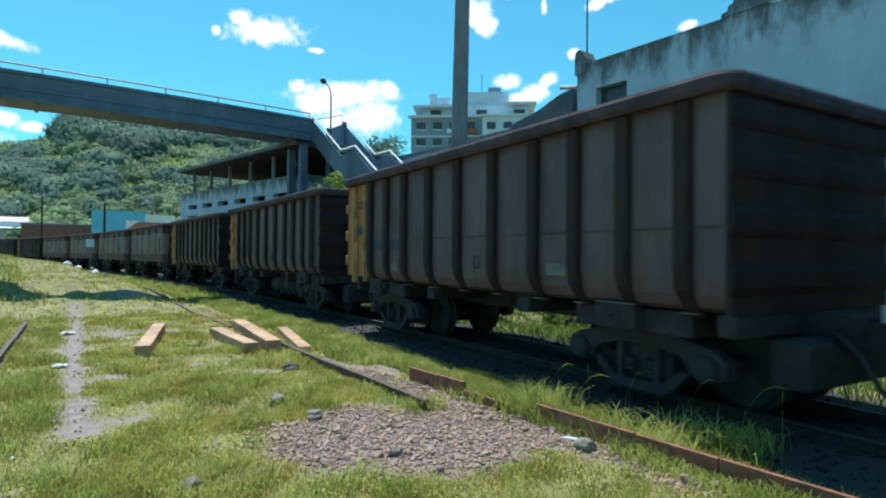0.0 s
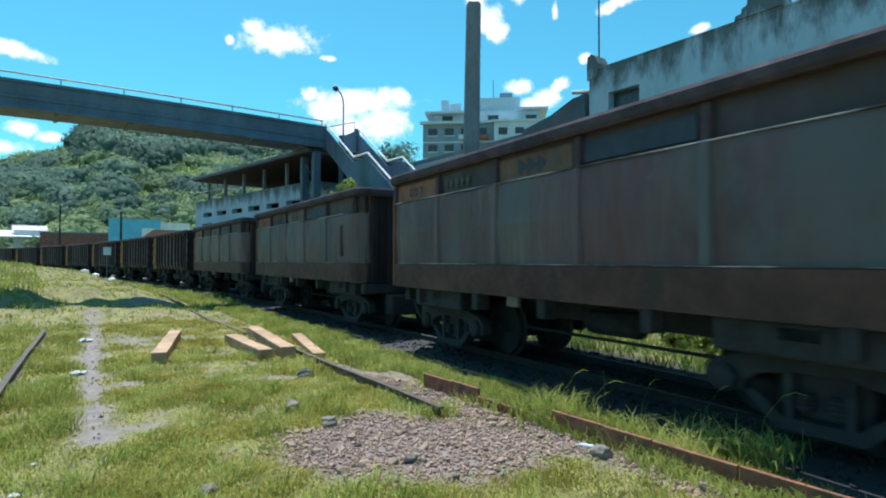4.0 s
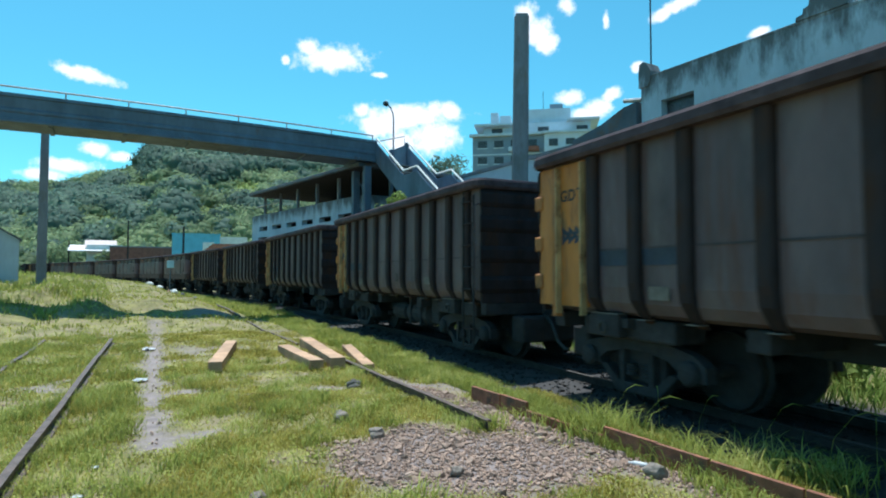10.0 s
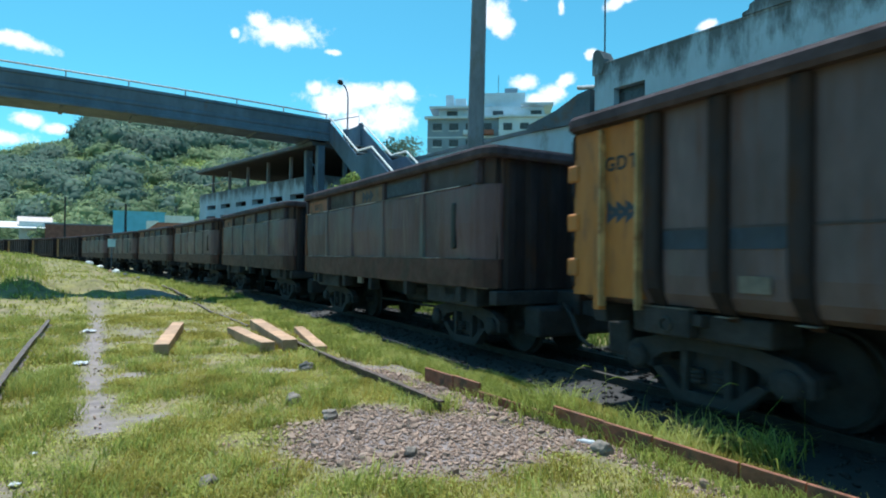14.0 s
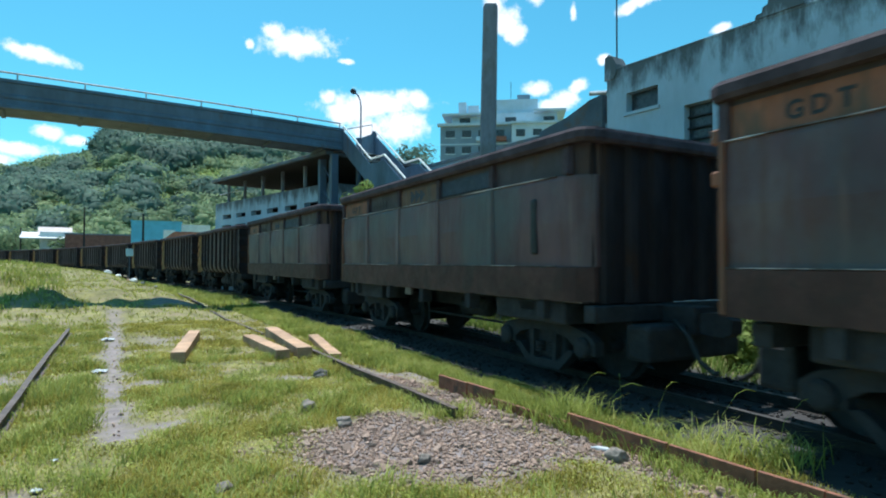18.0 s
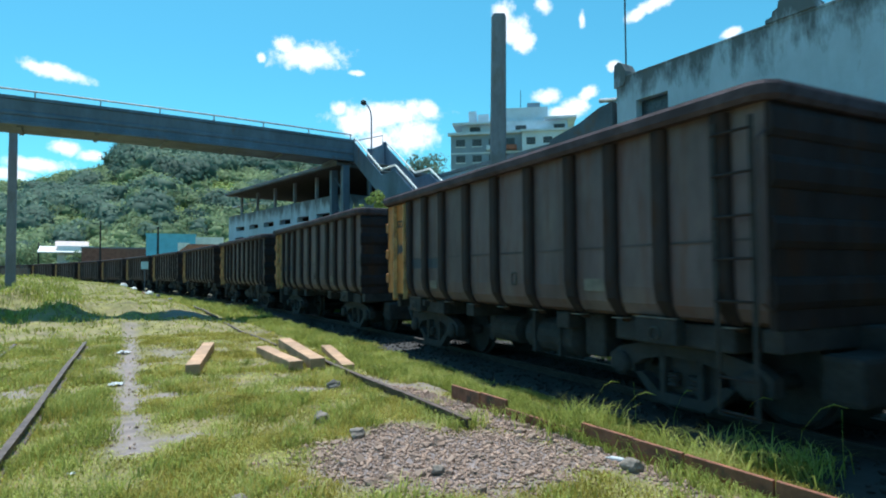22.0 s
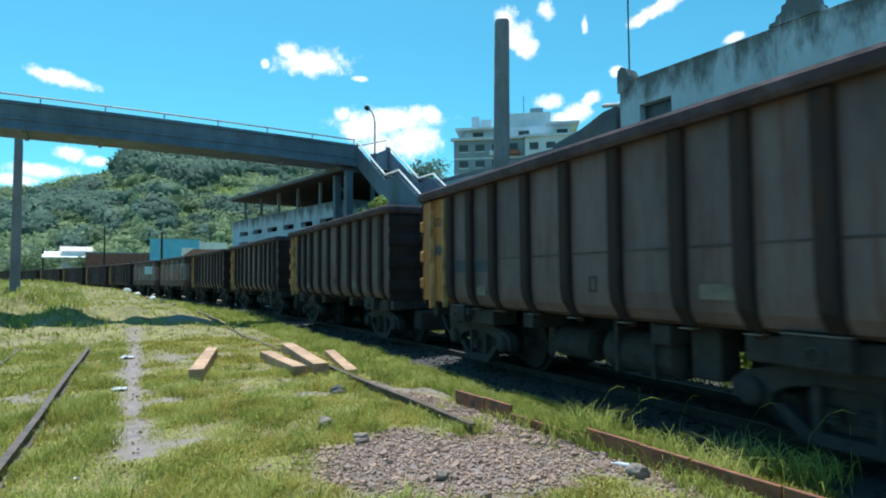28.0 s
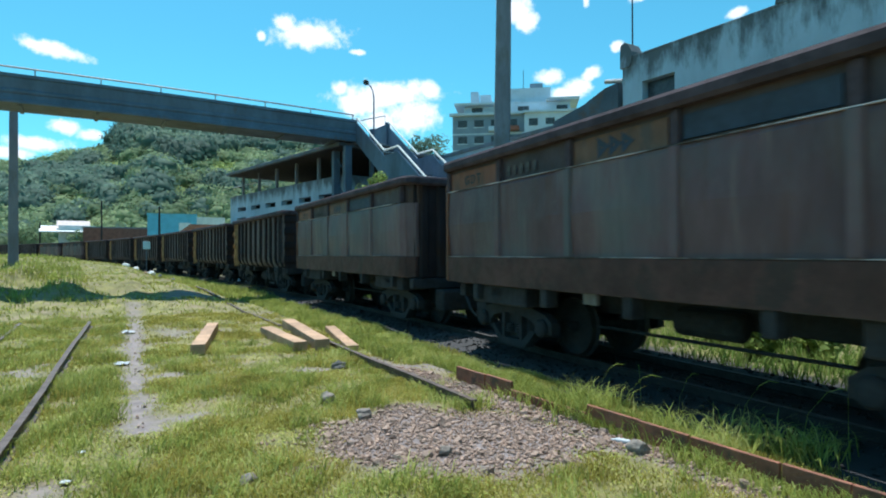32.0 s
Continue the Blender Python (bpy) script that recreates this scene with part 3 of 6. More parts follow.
straight_rail("disused_rail", (-0.15, 6.05, 0), (-3.4, 10.9, 0), "rusty disused rail with a cut end lying in weeds", sink=-0.01)
straight_rail("disused_rail", (-4.6, 12.7, 0), (-8.2, 17.9, 0), "rusty disused rail mostly sunk in grass", sink=0.06)
straight_rail("disused_rail", (-8.9, 18.9, 0), (-11.9, 23.1, 0), "rusty disused rail rising out of the grass")
straight_rail("disused_rail", (-2.37, 2.0, 0), (-8.92, 12.5, 0), "rusty siding rail running through the turf", sink=-0.04)
straight_rail("disused_rail", (-4.0, 2.6, 0), (-10.5, 12.4, 0), "rusty siding rail overgrown by grass", sink=0.04)

# ---- wagons ----
LEN, WAGON_PITCH, NOSE = 8.7, 10.2, 4.65
TOP = 3.17
REAR = LEN / 2 - 0.2
POSTS_AT = (3.2, 2.5, 1.8, 0.94, 0.08, -0.78, -1.63, -2.32, -3.01, -3.7)


def rib_mesh(name, mat, w=0.19):
    """One pressed side post, narrowing and bending in under the floor."""
    bm = bmesh.new()
    prof = ((1.20, 1.06, 0.7), (1.30, 1.14, 0.9), (1.42, 1.32, 1), (1.45, 1.5, 1), (1.45, 2.99, 1))
    rows = []
    for y, z, k in prof:
        h = w / 2 * k
        back_y = min(y, 1.37) - 0.05
        rows.append([bm.verts.new(p) for p in ((-h, back_y, z), (-h, y - 0.025, z), (-h * 0.7, y, z), (h * 0.7, y, z), (h, y - 0.025, z), (h, back_y, z))])
    for a, b in zip(rows, rows[1:]):
        for i in range(5):
            bm.faces.new((a[i], a[i + 1], b[i + 1], b[i]))
    bm.faces.new(rows[0])
    bm.faces.new(rows[-1][::-1])
    return done(bm, name, mat)


def shell(mat, wob=0.006, bulge=0.0):
    """The open tub: sides and floor as one folded plate with thickness."""
    prof = [(1.15, 1.12), (1.28, 1.17), (1.345, 1.28), (1.365, 1.45), (1.365 + bulge, 2.0), (1.365, 3.03)]
    outer = [(-y, z) for y, z in prof[::-1]] + prof
    inner = [(y * 0.965 if abs(y) > 1.2 else y * 0.95, z + (0.09 if z < 1.4 else 0)) for y, z in outer][::-1]
    loop = outer + inner
    bm = bmesh.new()
    n, cols = len(loop), 45
    rings = []
    for i in range(cols):
        x = -REAR + 0.05 + i * (LEN / 2 + REAR - 0.1) / (cols - 1)
        ring = []
        for y, z in loop:
            k = wob * noise.noise((x * 1.3, z * 1.5, y)) * 3 if 1.3 < z < 2.9 else 0
            ring.append(bm.verts.new((x, y + math.copysign(k, y), z)))
        rings.append(ring)
    for a, b in zip(rings, rings[1:]):
        for k in range(n):
            bm.faces.new((a[k], a[(k + 1) % n], b[(k + 1) % n], b[k]))
    bm.faces.new(rings[0])
    bm.faces.new(rings[-1][::-1])
    return done(bm, "tub", mat)


def end_rib(mat):
    """A horizontal pressed stiffener of the end wall with its two lugs round the corners."""
    prof = ((0, -0.14), (0.02, -0.125), (0.045, -0.07), (0.045, 0.07), (0.02, 0.125), (0, 0.14))
    return done(prism(prof, -1.4, 1.4, "y"), "end_rib", mat)


def top_rim(mat, overhang=0.1):
    """The rolled top chord all round the tub, its corners cut back."""
    bm = bmesh.new()
    lx, ly, c = LEN / 2 + 0.06, 1.45 + overhang * 0.4, 0.16
    rx = REAR + 0.06
    ring = [(lx, ly - c), (lx - c * 0.35, ly - c * 0.35), (lx - c, ly), (-rx + c, ly), (-rx + c * 0.35, ly - c * 0.35), (-rx, ly - c), (-rx, -ly + c), (-rx + c, -ly), (lx - c, -ly), (lx, -ly + c)]
    section = ((0, 3.0), (0.03, 3.04), (0.03, 3.12), (0.012, 3.158), (-0.03, TOP), (-0.12, TOP), (-0.14, 3.12), (-0.14, 3.01))
    loops = []
    for px, py in ring:
        r = []
        for off, z in section:
            k = 1 + off / 4.4, 1 + off / 1.5
            r.append(bm.verts.new((px * k[0], py * k[1], z)))
        loops.append(r)
    n = len(section)
    for a, b in zip(loops, loops[1:] + loops[:1]):
        for k in range(n):
            bm.faces.new((a[k], a[(k + 1) % n], b[(k + 1) % n], b[k]))
    return done(bm, "top_rim", mat)


def wheelset_mesh():
    bm = bmesh.new()
    w = lathe([(0.05, -0.62), (0.06, -0.6), (0.08, -0.55), (0.08, -0.46), (0.33, -0.44), (0.37, -0.455), (0.40, -0.47), (0.42, -0.53), (0.42, -0.44), (0.455, -0.425), (0.455, -0.40), (0.36, -0.395), (0.30, -0.41), (0.12, -0.40), (0.085, -0.36), (0.08, -0.3), (0.08, 0.3),
              (0.085, 0.36), (0.12, 0.40), (0.30, 0.41), (0.36, 0.395), (0.455, 0.40), (0.455, 0.425), (0.42, 0.44), (0.42, 0.53), (0.40, 0.47), (0.37, 0.455), (0.33, 0.44), (0.08, 0.46), (0.08, 0.55), (0.06, 0.6), (0.05, 0.62)], "y", 24)
    me = done(w, "wheelset", UNDER)
    bm.free()
    me.materials.append(TREAD)
    for p in me.polygons:
        r = math.hypot(p.center.x, p.center.z)
        if 0.405 < r < 0.43:
            p.material_index = 1
    return me


def side_frame_mesh():
    """The cast truss of a three-piece bogie."""
    bm = bmesh.new()
    for outline in (((-1.0, 0.50), (-0.62, 0.50), (-0.62, 0.58), (-0.5, 0.66), (-0.2, 0.72), (0.2, 0.72), (0.5, 0.66), (0.62, 0.58), (0.62, 0.50), (1.0, 0.50), (1.0, 0.66), (0.85, 0.76), (0.5, 0.84), (0.25, 0.92), (-0.25, 0.92), (-0.5, 0.84), (-0.85, 0.76), (-1.0, 0.66)),
                    ((-0.62, 0.50), (-0.34, 0.24), (0.34, 0.24), (0.62, 0.50), (0.52, 0.52), (0.28, 0.34), (-0.28, 0.34), (-0.52, 0.52)),
                    ((-0.27, 0.34), (-0.2, 0.34), (-0.2, 0.73), (-0.27, 0.72)), ((0.2, 0.34), (0.27, 0.34), (0.27, 0.72), (0.2, 0.73))):
        piece = prism(outline, -0.07, 0.07, "y")
        me = bpy.data.meshes.new("piece")
        piece.to_mesh(me)
        piece.free()
        bm.from_mesh(me)
        bpy.data.meshes.remove(me)
    return done(bm, "side_frame", UNDER)


def arrow_mesh(mat):
    """One of the three pointed marks: a plain hollow triangle."""
    prof = ((0.0, -0.12), (0.0, 0.12), (-0.19, 0.0))
    hole = ((-0.05, -0.025), (-0.05, 0.025), (-0.085, 0.0))
    bm = bmesh.new()
    a, b = [[bm.verts.new((x, y, z)) for x, z in p] for p, y in ((prof, 0.004), (hole, 0.004))]
    for i in range(3):
        j = (i + 1) % 3
        bm.faces.new((a[i], a[j], b[j], b[i]))
    r = bmesh.ops.extrude_face_region(bm, geom=bm.faces[:])
    bmesh.ops.translate(bm, verts=[v for v in r["geom"] if isinstance(v, bmesh.types.BMVert)], vec=(0, -0.004, 0))
    return done(bm, "arrow_mark", mat)


WHEELSET, SIDE_FRAME = wheelset_mesh(), side_frame_mesh()
bm = box(-0.34, -0.95, 0.34, 0.34, 0.95, 0.82, bevel=0.04)
for x in (-0.42, 0.42):
    add_box(bm, x - 0.05, -0.8, 0.36, x + 0.05, 0.8, 0.62)
BOLSTER = done(bm, "bogie", UNDER)
SPRING = done(lathe([(0.07, 0.4), (0.075, 0.42), (0.06, 0.44), (0.075, 0.46), (0.06, 0.48), (0.075, 0.5), (0.06, 0.52), (0.07, 0.54)], "z", 10), "spring", UNDER)
AXLE_BOX = done(lathe([(0.03, 1.13), (0.1, 1.12), (0.13, 1.09), (0.13, 0.95)], "y", 14), "bearing_cap", UNDER)


def running_gear(wagon, full):
    """Underframe, two bogies with their wheelsets, coupling gear; full: with the tank and the brake gear."""
    part("centre_sill", box_mesh("centre_sill", UNDER, -LEN / 2 - 0.25, -0.17, 0.78, LEN / 2 + 0.25, 0.17, 1.11, bevel=0.02), wagon)
    for x in (-2.9, 2.9):
        part("body_bolster", done(prism(((-1.3, 1.1), (1.3, 1.1), (1.3, 1.0), (0.4, 0.8), (-0.4, 0.8), (-1.3, 1.0)), x - 0.16, x + 0.16), "body_bolster", UNDER), wagon)
        bogie = part("bogie", BOLSTER, wagon, pose(x, 0, RAIL_Z - 0.16))
        for y in (-0.98, 0.98):
            part("side_frame", SIDE_FRAME, bogie, pose(0, y, 0))
            for dx in (-0.13, 0.13):
                part("spring", SPRING, bogie, pose(dx, y * 1.0, 0.02))
        for dx in (-0.8, 0.8):
            part("wheelset", WHEELSET, bogie, pose(dx, 0, 0.58))
            for k in (1, -1):
                part("bearing_cap", AXLE_BOX, bogie, pose(dx, 0, 0.58, 0, 0, 0 if k > 0 else 180))
    for e in (-1, 1):
        bm = prism(((0, 0.8), (0.32, 0.78), (0.42, 0.84), (0.42, 0.98), (0.3, 1.06), (0, 1.04)), -0.1, 0.1, "y")
        part("coupler", done(bm, "coupler", UNDER), wagon, pose(e * (LEN / 2 + 0.24), 0, 0, 0, 0, 0 if e > 0 else 180))
        pts = [(e * (LEN / 2 + 0.1), 0.35, 0.95), (e * (LEN / 2 + 0.3), 0.36, 0.8), (e * (LEN / 2 + 0.45), 0.34, 0.52), (e * (LEN / 2 + 0.6), 0.32, 0.42), (e * (LEN / 2 + 0.66), 0.3, 0.42)]
        part("brake_hose", done(tube(pts, 0.03, 8), "brake_hose", RUBBER, True), wagon)
        part("draft_gear", box_mesh("draft_gear", UNDER, e * (LEN / 2 - 0.06) - 0.2, -0.8, 0.48, e * (LEN / 2 - 0.06) + 0.16, 0.8, 0.9, bevel=0.05), wagon)
        part("end_beam", box_mesh("end_beam", UNDER, e * (LEN / 2 - 0.3) - 0.09, -1.28, 0.92, e * (LEN / 2 - 0.3) + 0.09, 1.28, 1.12, bevel=0.015), wagon)
    if not full:
        return
    part("brake_cylinder", done(tube([(0.2, 0.75, 0.72), (0.25, 0.75, 0.72), (0.95, 0.75, 0.72), (1.0, 0.75, 0.72), (1.3, 0.75, 0.72)], [0.1, 0.2, 0.2, 0.05, 0.03], 16), "brake_cylinder", UNDER), wagon)
    part("air_tank", done(tube([(-1.25, 0.8, 0.74), (-1.17, 0.8, 0.74), (-0.15, 0.8, 0.74), (-0.07, 0.8, 0.74)], [0.1, 0.24, 0.24, 0.1], 16), "air_tank", UNDER), wagon)
    part("tank_strap", box_mesh("tank_strap", UNDER, -0.98, 0.54, 0.5, -0.92, 1.06, 1.1, bevel=0.01), wagon)
    part("tank_strap", box_mesh("tank_strap", UNDER, -0.42, 0.54, 0.5, -0.36, 1.06, 1.1, bevel=0.01), wagon)
    part("valve_box", box_mesh("valve_box", UNDER, -1.75, 0.7, 0.58, -1.4, 1.0, 1.1, bevel=0.03), wagon)
    for x, y in ((1.4, 0.6), (-1.6, -0.5), (0.3, -0.6)):
        part("brake_lever", done(prism(((x - 0.06, 1.1), (x + 0.08, 1.1), (x + 0.14, 0.5), (x + 0.06, 0.44), (x - 0.02, 0.5)), y - 0.02, y + 0.02, "y"), "brake_lever", UNDER), wagon)
    part("brake_rod", done(tube([(-2.4, 0.42, 0.62), (-0.45, 0.5, 0.66), (0.4, 0.5, 0.66), (2.4, 0.42, 0.62)], 0.022, 6), "brake_rod", UNDER), wagon)
    part("brake_beam", box_mesh("brake_beam", UNDER, -1.9, -0.75, 0.52, -1.4, -0.45, 0.78, bevel=0.03), wagon)
    part("slack_adjuster", done(tube([(-0.9, -0.3, 0.62), (-0.8, -0.3, 0.62), (0.5, -0.3, 0.62), (1.1, -0.3, 0.62)], [0.03, 0.09, 0.09, 0.03], 10), "slack_adjuster", UNDER), wagon)


def ladder_parts(wagon, x0=-4.04, x1=-3.68):
    """Side ladder, its hanging step and a grab pole at the corner."""
    ladder = part("ladder", box_mesh("ladder", UNDER, x0 - 0.02, 1.445, 1.2, x0 + 0.02, 1.475, 2.9, bevel=0.006), wagon, label="dark side ladder with thin rungs")
    part("ladder_rail", box_mesh("ladder_rail", UNDER, x1 - 0.02, 1.445, 1.2, x1 + 0.02, 1.475, 2.9, bevel=0.006), ladder)
    rung = done(tube([(x0, 1.49, 0), (x1, 1.49, 0)], 0.014, 6), "ladder_rung", POST)
    for i in range(5):
        part("ladder_rung", rung, ladder, pose(0, 0, 1.35 + i * 0.36))
    step = part("step_frame", done(tube([(x0, 1.46, 1.2), (x0, 1.46, 0.38), (x1, 1.46, 0.38), (x1, 1.46, 1.2)], 0.02, 6), "step_frame", UNDER), wagon, label="hanging step frame under the sill")
    part("step_rung", rung, step, pose(0, -0.03, 0.7))
    part("step_rung", rung, step, pose(0, -0.03, 0.41))
    part("grab_pole", done(tube([(-4.12, 1.4, 1.3), (-4.12, 1.49, 1.35), (-4.12, 1.49, 2.7), (-4.12, 1.4, 2.75)], 0.018, 6), "grab_pole", BAND), wagon, label="thin upright grab pole")


def ribbed_wagon(ladder):
    """The deep gondola with pressed posts and a yellow end panel."""
    w = new("gondola_wagon")
    tagged(w, "grey ribbed steel gondola wagon with yellow end panel" + (" and ladder" if ladder else ""), "freight wagon", "wagons of the ore train")
    part("tub", TUB_A, w)
    part("top_rim", RIM_MESH, w, label="dull red-brown top chord")
    for side in (1, -1):
        for x in POSTS_AT:
            part("side_post", RIB, w, pose(x, 0, 0) if side > 0 else pose(x, 0, 0, 0, 0, 180))
    part("seam", box_mesh("seam", BAND, -REAR + 0.1, 1.36, 1.864, LEN / 2 - 1.1, 1.38, 1.886), w)
    for e in (1, -1):
        base = LEN / 2 if e > 0 else REAR
        # End walls and ribs take the darker post colour.
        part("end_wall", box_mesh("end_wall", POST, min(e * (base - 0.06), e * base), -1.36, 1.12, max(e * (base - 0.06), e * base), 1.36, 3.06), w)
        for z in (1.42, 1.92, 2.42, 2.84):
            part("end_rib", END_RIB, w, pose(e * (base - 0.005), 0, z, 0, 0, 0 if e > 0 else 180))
    panel = part("yellow_end_panel", done(prism(((3.38, 1.385), (4.36, 1.385), (4.37, 1.375), (4.37, 1.30), (3.38, 1.30)), 1.2, 2.985, "z"), "yellow_end_panel", YELLOW), w, label="faded yellow end panel with black marks")
    part("corner_post", done(prism(((3.87, 1.37), (3.89, 1.45), (3.97, 1.45), (3.99, 1.37)), 1.06, 2.96, "z"), "corner_post", YELLOW), panel, label="worn yellow upright")
    # Two thin strips, paler than the panel.
    for x in (3.882, 3.378):
        part("worn_edge", done(prism(((x - 0.012, 1.37), (x - 0.012, 1.462), (x + 0.006, 1.462), (x + 0.006, 1.37)), 1.1, 2.96, "z"), "worn_edge", PALE_YELLOW), panel, label="bright pale yellow edge")
    for z in (1.5, 2.0, 2.55):
        part("lug", box_mesh("lug", YELLOW, 4.28, 1.18, z - 0.1, 4.46, 1.41, z + 0.1, bevel=0.025), panel)
    for i, glyph in enumerate(GDT):
        part("letter", glyph, panel, pose(3.8 - i * 0.165, 1.386, 2.52))
    for i in range(3):
        part("arrow_mark", ARROW, panel, pose(3.84 - i * 0.135, 1.386, 2.08))
    part("stencil_panel", PALE_PANEL, w, pose(2.18, 1.375, 1.4) @ Matrix.Diagonal((0.7, 1, 1, 1)), label="pale stencilled panel")
    part("square_mark", SQUARE, w, pose(-0.38, 1.37, 1.52) @ Matrix.Diagonal((0.6, 1, 0.75, 1)))
    part("blue_band", BLUE_BAND, w, pose(2.85, 1.372, 1.78) @ Matrix.Diagonal((0.8, 1, 1, 1)), label="faded dark blue band")
    part("blue_band", BLUE_BAND, w, pose(2.15, 1.372, 1.78) @ Matrix.Diagonal((0.8, 1, 1, 1)), label="faded dark blue band")
    for x in (3.1, -2.85):
        part("pad_lip", box_mesh("pad_lip", PLACARD, x - 0.27, 1.2, 1.14, x + 0.27, 1.35, 1.15), w)
        pad = part("jacking_pad", box_mesh("jacking_pad", UNDER, x - 0.26, 1.2, 0.88, x + 0.26, 1.34, 1.14, bevel=0.02), w)
        part("pad_hole", done(lathe([(0.075, 0.0), (0.075, 0.02), (0.055, 0.024), (0.05, 0.004), (0.001, 0.004)], "y", 16), "pad_hole", BLACK_PAINT), pad, pose(x, 1.335, 0.99))
    part("stencil_panel", PALE_PANEL, w, pose(-2.05, 1.375, 1.46), label="pale stencilled panel")
    for x in POSTS_AT:
        part("post_foot", POST_FOOT, w, pose(x, 0, 0), label="thin worn lip under the post")
    for x in (-1.2, 1.2):
        part("floor_beam", box_mesh("floor_beam", UNDER, x - 0.12, -1.2, 0.9, x + 0.12, 1.2, 1.11, bevel=0.02), w)
    for x in (-2.9, 2.9):
        part("side_bearing", box_mesh("side_bearing", UNDER, x - 0.75, 0.75, 0.86, x + 0.75, 1.2, 1.1, bevel=0.03), w)
    if ladder:
        ladder_parts(w)
    running_gear(w, ladder)
    return w


def plain_side_mesh(mat, name, profile):
    """The dented plate side: sill flange, tall lower panel, ledge, set-back upper band; rounded towards one end."""
    prof = profile
    loop = prof + [(z, y - 0.06) for z, y in prof[::-1]]
    bm = bmesh.new()
    cols = []
    nx = 60
    for i in range(nx):
        x = LEN / 2 - 0.02 - i * (LEN / 2 + REAR - 0.12) / (nx - 1)
        inset = 0.0
        if x < -REAR + 0.5:
            k = (-REAR + 0.5 - x) / 0.4
            inset = 0.4 * (1 - math.sqrt(max(0, 1 - (k * 0.92) ** 2)))
        col = []
        for z, y in loop:
            dent = (0.03 * noise.noise((x * 0.8, z * 1.1, 3)) + 0.018 * noise.noise((x * 2.2, z * 2, 7))) if 1.65 < z < 2.62 else 0
            col.append(bm.verts.new((x, y - inset + dent, z)))
        cols.append(col)
    n = len(loop)
    for a, b in zip(cols, cols[1:]):
        for k in range(n):
            bm.faces.new((a[k], b[k], b[(k + 1) % n], a[(k + 1) % n]))
    bm.faces.new(cols[0])
    bm.faces.new(cols[-1][::-1])
    return done(bm, name, mat)


def plain_wagon(ladder):
    """The smooth-sided gondola with a ledge and a set-back upper band."""
    w = new("gondola_wagon")
    tagged(w, "dented smooth-sided brown steel gondola wagon" + (" with a dark upright slot" if ladder else ""), "freight wagon", "wagons of the ore train")
    for near, far, label in ((SIDE_B, SIDE_B_FAR, ""), (SILL_B, SILL_B_FAR, "red-brown sill flange"), (BAND_B, BAND_B_FAR, "set-back blue-grey upper band")):
        part(near.name, near, w, label=label)
        part(near.name, far, w, label=label)
    for x in (-2.9, 2.9):
        part("side_bearing", box_mesh("side_bearing", UNDER, x - 0.75, 0.75, 0.86, x + 0.75, 1.3, 1.15, bevel=0.03), w)
    part("floor_plate", box_mesh("floor_plate", RUST_PLAIN, -3.95, -1.3, 1.14, 4.2, 1.3, 1.22), w)
    part("top_rim", RIM_MESH, w, label="dull red-brown top chord")
    for e in (1, -1):
        base = 4.3 if e > 0 else REAR - 0.12
        # End wall and end posts use the post colour, darker than the sides.
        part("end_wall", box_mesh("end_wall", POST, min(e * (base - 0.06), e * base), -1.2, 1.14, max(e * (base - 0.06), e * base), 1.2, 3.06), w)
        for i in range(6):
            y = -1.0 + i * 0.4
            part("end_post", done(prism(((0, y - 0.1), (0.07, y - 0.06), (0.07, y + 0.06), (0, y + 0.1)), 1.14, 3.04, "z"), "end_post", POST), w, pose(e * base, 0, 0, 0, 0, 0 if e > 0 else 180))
    for i in range(6):
        x = LEN / 2 - 0.06 - i * 1.62
        part("band_post", BAND_POST, w, pose(x, 0, 0))
        if 0 < i < 5:
            part("seam", SEAM_B, w, pose(x, 0, 0))
    band = part("yellow_band", box_mesh("yellow_band", FADED_YELLOW, 2.78, 1.35, 2.67, 4.27, 1.385, 2.955), w, label="faded yellow end of the upper band")
    for i, glyph in enumerate(GDT):
        part("letter", glyph, band, pose(3.68 - i * 0.19, 1.386, 2.735))
    part("edge_strip", done(prism(((4.27, 1.30), (4.27, 1.448), (4.325, 1.446), (4.345, 1.42), (4.345, 1.30)), 1.18, 2.66, "z"), "edge_strip", FADED_YELLOW), band, label="narrow worn yellow corner strip")
    for z in (2.35, 2.72):
        part("lug", box_mesh("lug", FADED_YELLOW, 4.28, 1.18, z - 0.07, 4.44, 1.40, z + 0.07, bevel=0.02), band)
    part("upper_ledge", UPPER_LEDGE, w, label="pale strip painted as a lit ledge edge")
    part("lower_ledge", LOWER_LEDGE, w, label="pale strip painted as a lit ledge edge")
    for i in range(5):
        part("painted_number_bar", NUMBER_BAR, w, pose(2.45 - i * 0.16, 1.372, 2.8), label="pale unreadable painted figure")
    logo = part("orange_band", box_mesh("orange_band", ORANGE, -0.46, 1.35, 2.67, 0.98, 1.384, 2.955), w, label="faded orange field of the upper band")
    for i in range(3):
        part("arrow_mark", ARROW, logo, pose(0.55 - i * 0.19, 1.386, 2.81))
    part("blue_field", box_mesh("blue_field", BLUE_PAINT, -2.08, 1.35, 2.7, -0.64, 1.384, 2.93), w, label="faded blue field with unreadable writing")
    if ladder:
        part("slot_frame", box_mesh("slot_frame", BLACK_PAINT, -3.27, 1.36, 1.72, -3.16, 1.462, 2.42, bevel=0.03), w, label="dark upright slot in the side")
    for x in (3.4, 1.6, 0.1, -1.5, -3.3):
        part("sill_bracket", box_mesh("sill_bracket", UNDER, x - 0.07, 1.2, 0.92, x + 0.07, 1.4, 1.17, bevel=0.015), w)
    part("jacking_plate", box_mesh("jacking_plate", PLACARD, 0.62, 1.3, 1.02, 0.86, 1.36, 1.16, bevel=0.01), w, label="pale worn jacking plate")
